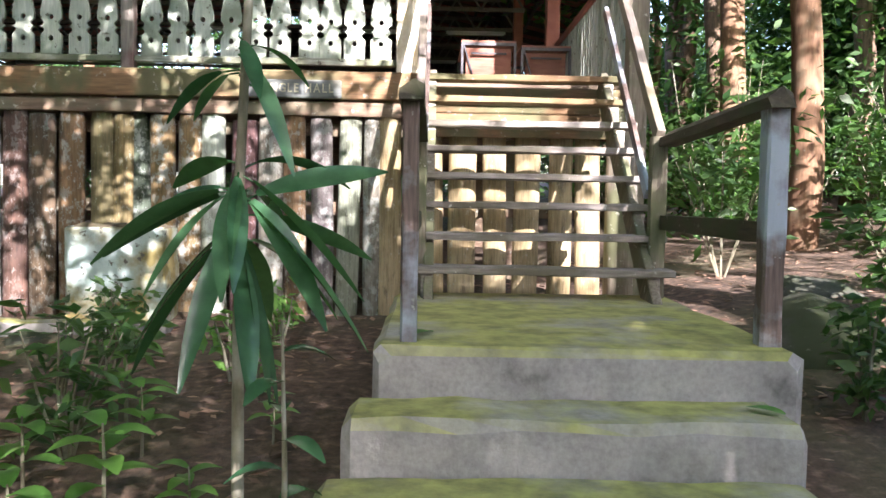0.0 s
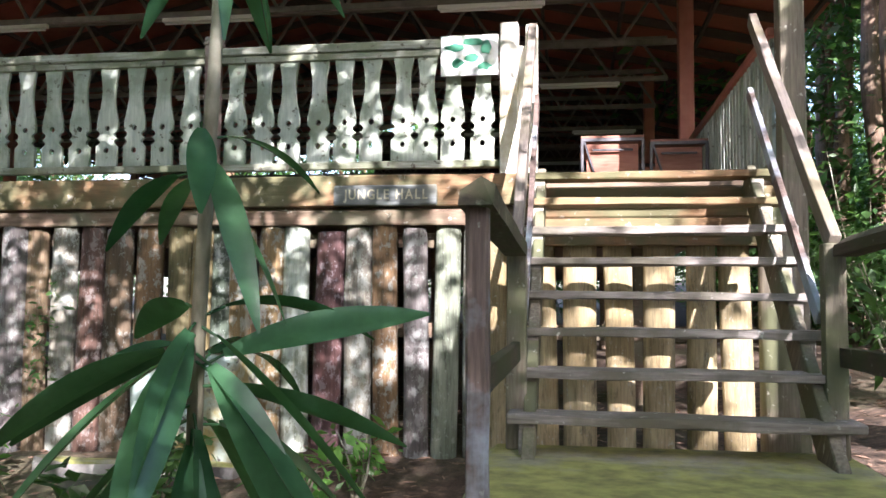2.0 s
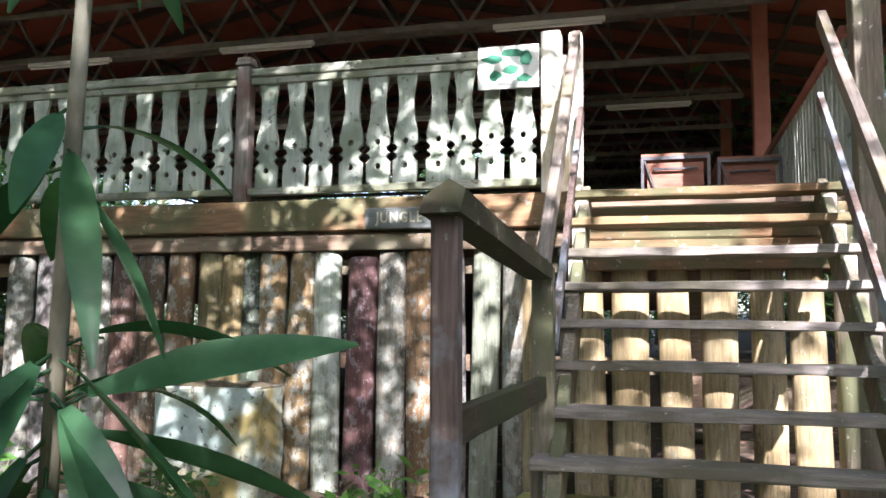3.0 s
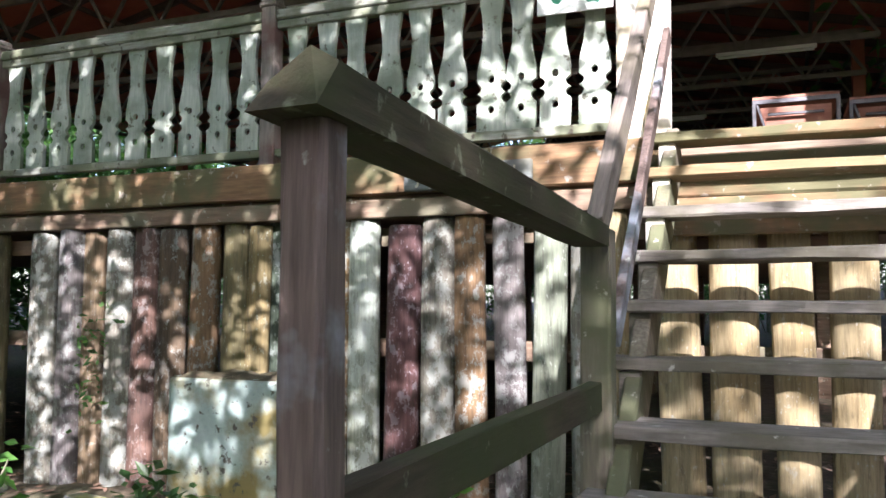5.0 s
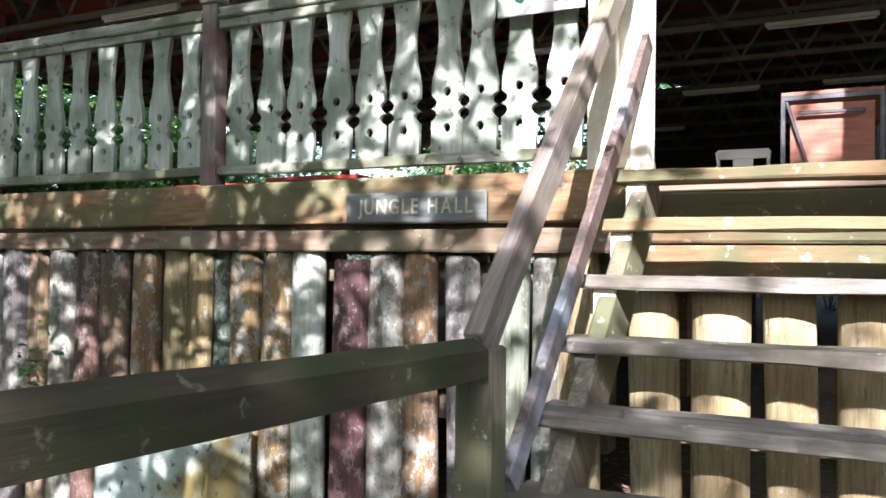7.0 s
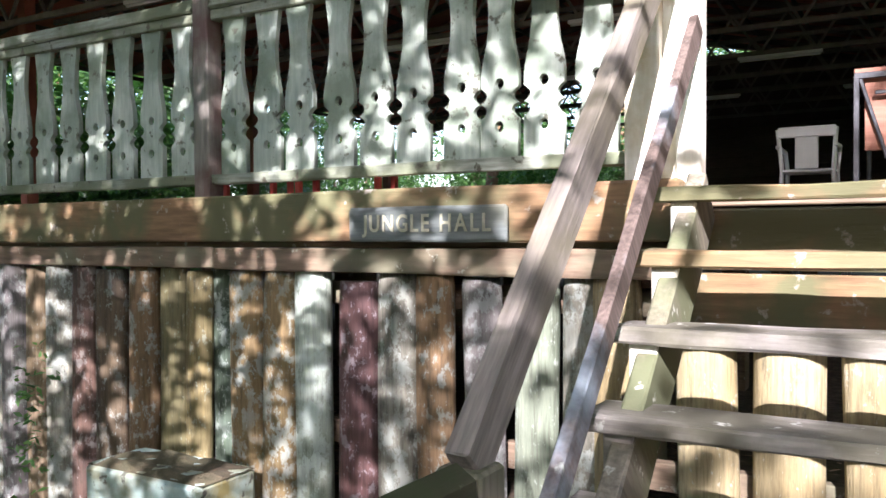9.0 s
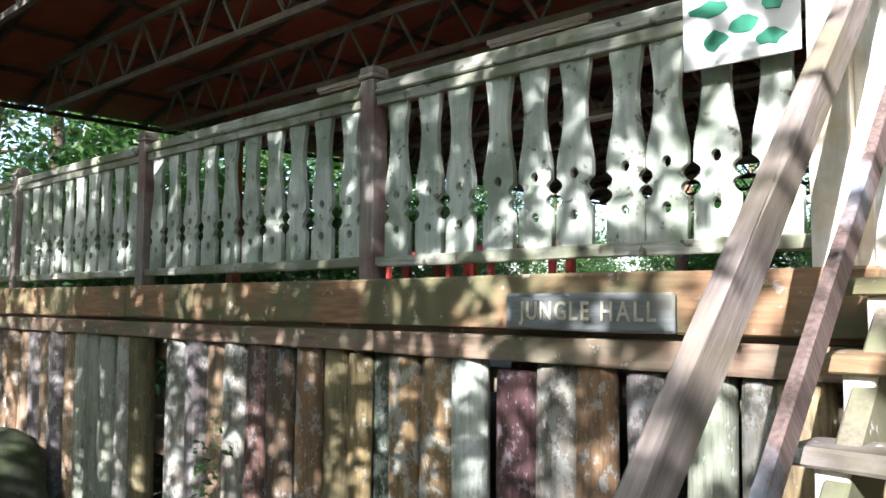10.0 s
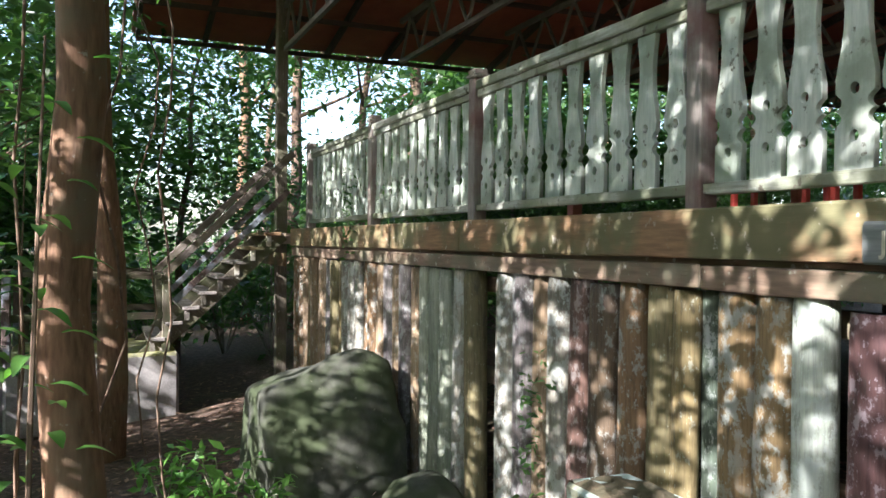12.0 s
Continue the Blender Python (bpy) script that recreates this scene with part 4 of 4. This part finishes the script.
# ---------- long-leaved saplings beside the steps ----------
def whorl(bm, c, n, length, width, rng3, low=-1.1, high=0.25):
    """Stalked lance-shaped leaves, arching out and hanging, each turned its own way."""
    for i in range(n):
        a = 2.4 * i + rng3.uniform(-0.4, 0.4)
        e = low + (high - low) * ((i * 0.618) % 1.0)
        d = Vector((math.cos(a), math.sin(a), 0)) * math.cos(e) + Vector((0, 0, math.sin(e)))
        base = Vector(c) + Vector((0, 0, rng3.uniform(-0.07, 0.07)))
        stalk = base + d * 0.06 + Vector((0, 0, 0.015))
        tube(bm, [base, stalk], [0.004, 0.003], 5, False)
        up = Vector((rng3.uniform(-0.7, 0.7), rng3.uniform(-0.7, 0.7), 1)) + Vector((math.cos(a), math.sin(a), 0)) * max(0, -e)
        leaf(bm, stalk, d, up, length * rng3.uniform(0.7, 1.15), width * rng3.uniform(0.8, 1.2), rng3.uniform(0.1, 0.45), 9)


sap = thing("long_leaf_sapling", (-0.47, -3.43, ground_z(-0.47, -3.43)), "slim pale sapling with drooping whorls of long glossy leaves", "plant")
g0 = ground_z(-0.47, -3.43)
r3 = random.Random(5)
bm = tube(bmesh.new(), [(0, 0, -0.05), (0.0, 0, 0.6), (0.0, 0.01, 1.3), (0.04, -0.02, 2.0), (0.1, -0.05, 3.2)], [0.021, 0.019, 0.016, 0.013, 0.006], 9)
part("stem", bm, mat_stem, sap, "", True)
bm = bmesh.new()
whorl(bm, (0, 0, 0.60 - g0 - 0.02), 14, 0.45, 0.078, r3, -0.75, 0.35)
whorl(bm, (0, 0, 0.48 - g0 - 0.02), 10, 0.42, 0.078, r3, -1.25, -0.2)
part("leaf_whorl", bm, mat_bigleaf, sap, "", True)
bm = bmesh.new()
whorl(bm, (0.05, -0.02, 1.50 - g0), 7, 0.27, 0.05, r3, -1.2, -0.2)
whorl(bm, (0.0, 0.0, 0.98 - g0), 6, 0.26, 0.06, r3, -0.9, 0.2)
part("leaf_whorl", bm, mat_bigleaf, sap, "", True)

s2 = thing("broad_leaf_seedling", (-0.30, -3.62, ground_z(-0.30, -3.62)), "thin seedling with a few broad green leaves", "plant", "seedlings by the steps")
g2 = ground_z(-0.30, -3.62)
part("stem", tube(bmesh.new(), [(0, 0, -0.05), (0.01, 0, 0.5), (0.0, 0.0, 0.95)], [0.011, 0.009, 0.004], 7), mat_stem, s2, "", True)
bm = bmesh.new()
for i in range(9):
    a = i * 2.4
    leaf(bm, (0, 0, 0.18 + 0.085 * i), (math.cos(a), math.sin(a), 0.3), (0, 0, 1), 0.17, 0.075, 0.5, 5)
part("foliage", bm, mat_bigleaf, s2, "", True)
for x, y, s in ((-0.62, -4.35, 1.0), (-0.72, -3.75, 0.9), (-1.5, -2.7, 1.0), (-1.15, -2.35, 0.9), (-1.9, -3.0, 1.1), (-1.05, -4.3, 1.0), (-2.2, -2.2, 1.0), (-0.6, -2.2, 0.7), (-1.6, -1.6, 0.9), (-2.9, -1.4, 0.9), (-5.6, -1.4, 0.8), (-6.6, -2.1, 0.9), (-1.35, -2.0, 1.3), (-2.0, -2.6, 1.3), (-2.5, -1.6, 1.2), (-1.1, -2.9, 1.1), (-1.75, -3.5, 1.3), (-2.7, -2.5, 1.4), (-0.8, -1.6, 0.9), (-3.0, -2.0, 1.2), (-0.5, -4.75, 1.0), (-0.85, -4.7, 1.2), (-0.95, -3.9, 0.9), (-1.25, -3.3, 1.0), (-0.75, -3.0, 0.7), (-3.9, -1.2, 0.8), (-4.9, -1.75, 0.7)):
    q = thing("broad_leaf_seedling", pose(x, y, ground_z(x, y), 0, 0, 40 * x) @ Matrix.Scale(s, 4), "low seedling with broad fresh green leaves", "plant", "seedlings by the steps")
    part("stem", tube(bmesh.new(), [(0, 0, -0.05), (0.01, 0, 0.2), (0, 0, 0.34)], [0.009, 0.007, 0.004], 6), mat_stem, q)
    bm = bmesh.new()
    for i in range(8):
        a = i * 2.4 + x
        leaf(bm, (0, 0, 0.12 + 0.03 * i), (math.cos(a), math.sin(a), 0.45), (0, 0, 1), 0.20, 0.09, 0.4, 5)
    part("foliage", bm, mat_freshleaf, q, "", True)

# tall thin saplings in front of the forest
for x, y, h, s in ((-2.5, -2.2, 2.7, 0.15), (-7.4, -2.6, 3.2, 0.24), (-3.4, -2.45, 3.0, 0.17)):
    q = thing("tall_sapling", (x, y, ground_z(x, y)), "thin tall sapling with sprays of green leaves", "plant", "tall saplings")
    part("stem", tube(bmesh.new(), [(0, 0, -0.05), (0.03, 0.02, h * 0.5), (0.0, 0.06, h)], [0.013, 0.01, 0.004], 6), mat_bark, q)
    bm = bmesh.new()
    for i in range(34):
        a = i * 2.4
        zz = h * (0.35 + 0.65 * i / 34)
        d = Vector((math.cos(a), math.sin(a), 0.2))
        leaf(bm, Vector((0, 0.03, zz)) + d * r3.uniform(0.0, 0.22), d, (0, 0, 1), s * r3.uniform(0.7, 1.2), s * 0.34, 0.5, 4)
    part("foliage", bm, mat_freshleaf if x > -5 else mat_bigleaf, q, "", True)

# vines on the near trunk and in front of the forest
for x, y, h, c in ((-4.0, -2.33, 5, 0.05), (-4.3, -1.9, 5, 0.2), (-5.2, -1.55, 5, 0.12), (-5.6, -2.1, 4.5, 0.15), (-6.4, -1.6, 5, 0.2)):
    v = part("hanging_vine", tube(bmesh.new(), [(c * math.sin(i * 1.3 + x), c * 0.5 * math.cos(i * 1.9), h * i / 10) for i in range(11)], [0.008] * 11, 6), mat_bark, None, "", True)
    v.matrix_world = pose(x, y, ground_z(x, y) - 0.05)
    tagged(v, "thin dark woody vine hanging to the ground", "vine", "vines")

# small creeper on the logs
for x, z in ((-3.35, 0.1), (-6.9, 1.35)):
    cr = thing("creeper", (x, 0.2, z), "small leafy creeper clinging to the logs", "plant", "creepers")
    part("foliage", quick_leaves("foliage", mat_leaf, [(0, 0, 0.0), (0.02, 0, 0.2), (-0.03, 0, 0.4), (0.05, 0.0, 0.5)], 0.06, 3, 26, (0.07, 0.02, 0.09)), None, cr)

# ---------- leaf litter ----------
rs = np.random.RandomState(4)
lit = []
while len(lit) < 9000:
    x, y = rs.uniform(-12, 8), rs.uniform(-6, 4)
    if -0.4 < x < 1.6 and y < -1:
        continue
    lit.append((x, y, ground_z(x, y) + 0.012))
lm = quick_leaves("leaf_litter", mat_litter, lit, 0.095, 8, 1, (0.01, 0.01, 0.008))
co = np.zeros(len(lm.vertices) * 3)
lm.vertices.foreach_get("co", co)
co = co.reshape(-1, 4, 3)
mid = co[:, :, 2].mean(1, keepdims=True)
co[:, :, 2] = mid + (co[:, :, 2] - mid) * 0.3 + 0.01
lm.vertices.foreach_set("co", co.reshape(-1))
tagged(new("leaf_litter", lm), "scattered brown and pinkish dead leaves", "leaf litter", kind="stuff")
for x, y, z, rz, col in ((1.0, -3.75, -0.53, 10, mat_litter), (0.05, -2.72, 0.006, 60, mat_freshleaf), (1.33, -3.2, -0.17, 120, mat_freshleaf), (1.35, -3.85, -0.53, 200, mat_litter)):
    bm = bmesh.new()
    leaf(bm, (0, 0, 0.005), (1, 0, 0.05), (0, 0, 1), 0.16, 0.06, 0.1, 5)
    o = part("fallen_leaf", bm, col, None, "", True)
    o.matrix_world = pose(x, y, z, 0, 0, rz)
    tagged(o, "single fallen leaf lying on the concrete step", "leaf", "leaves on the steps")
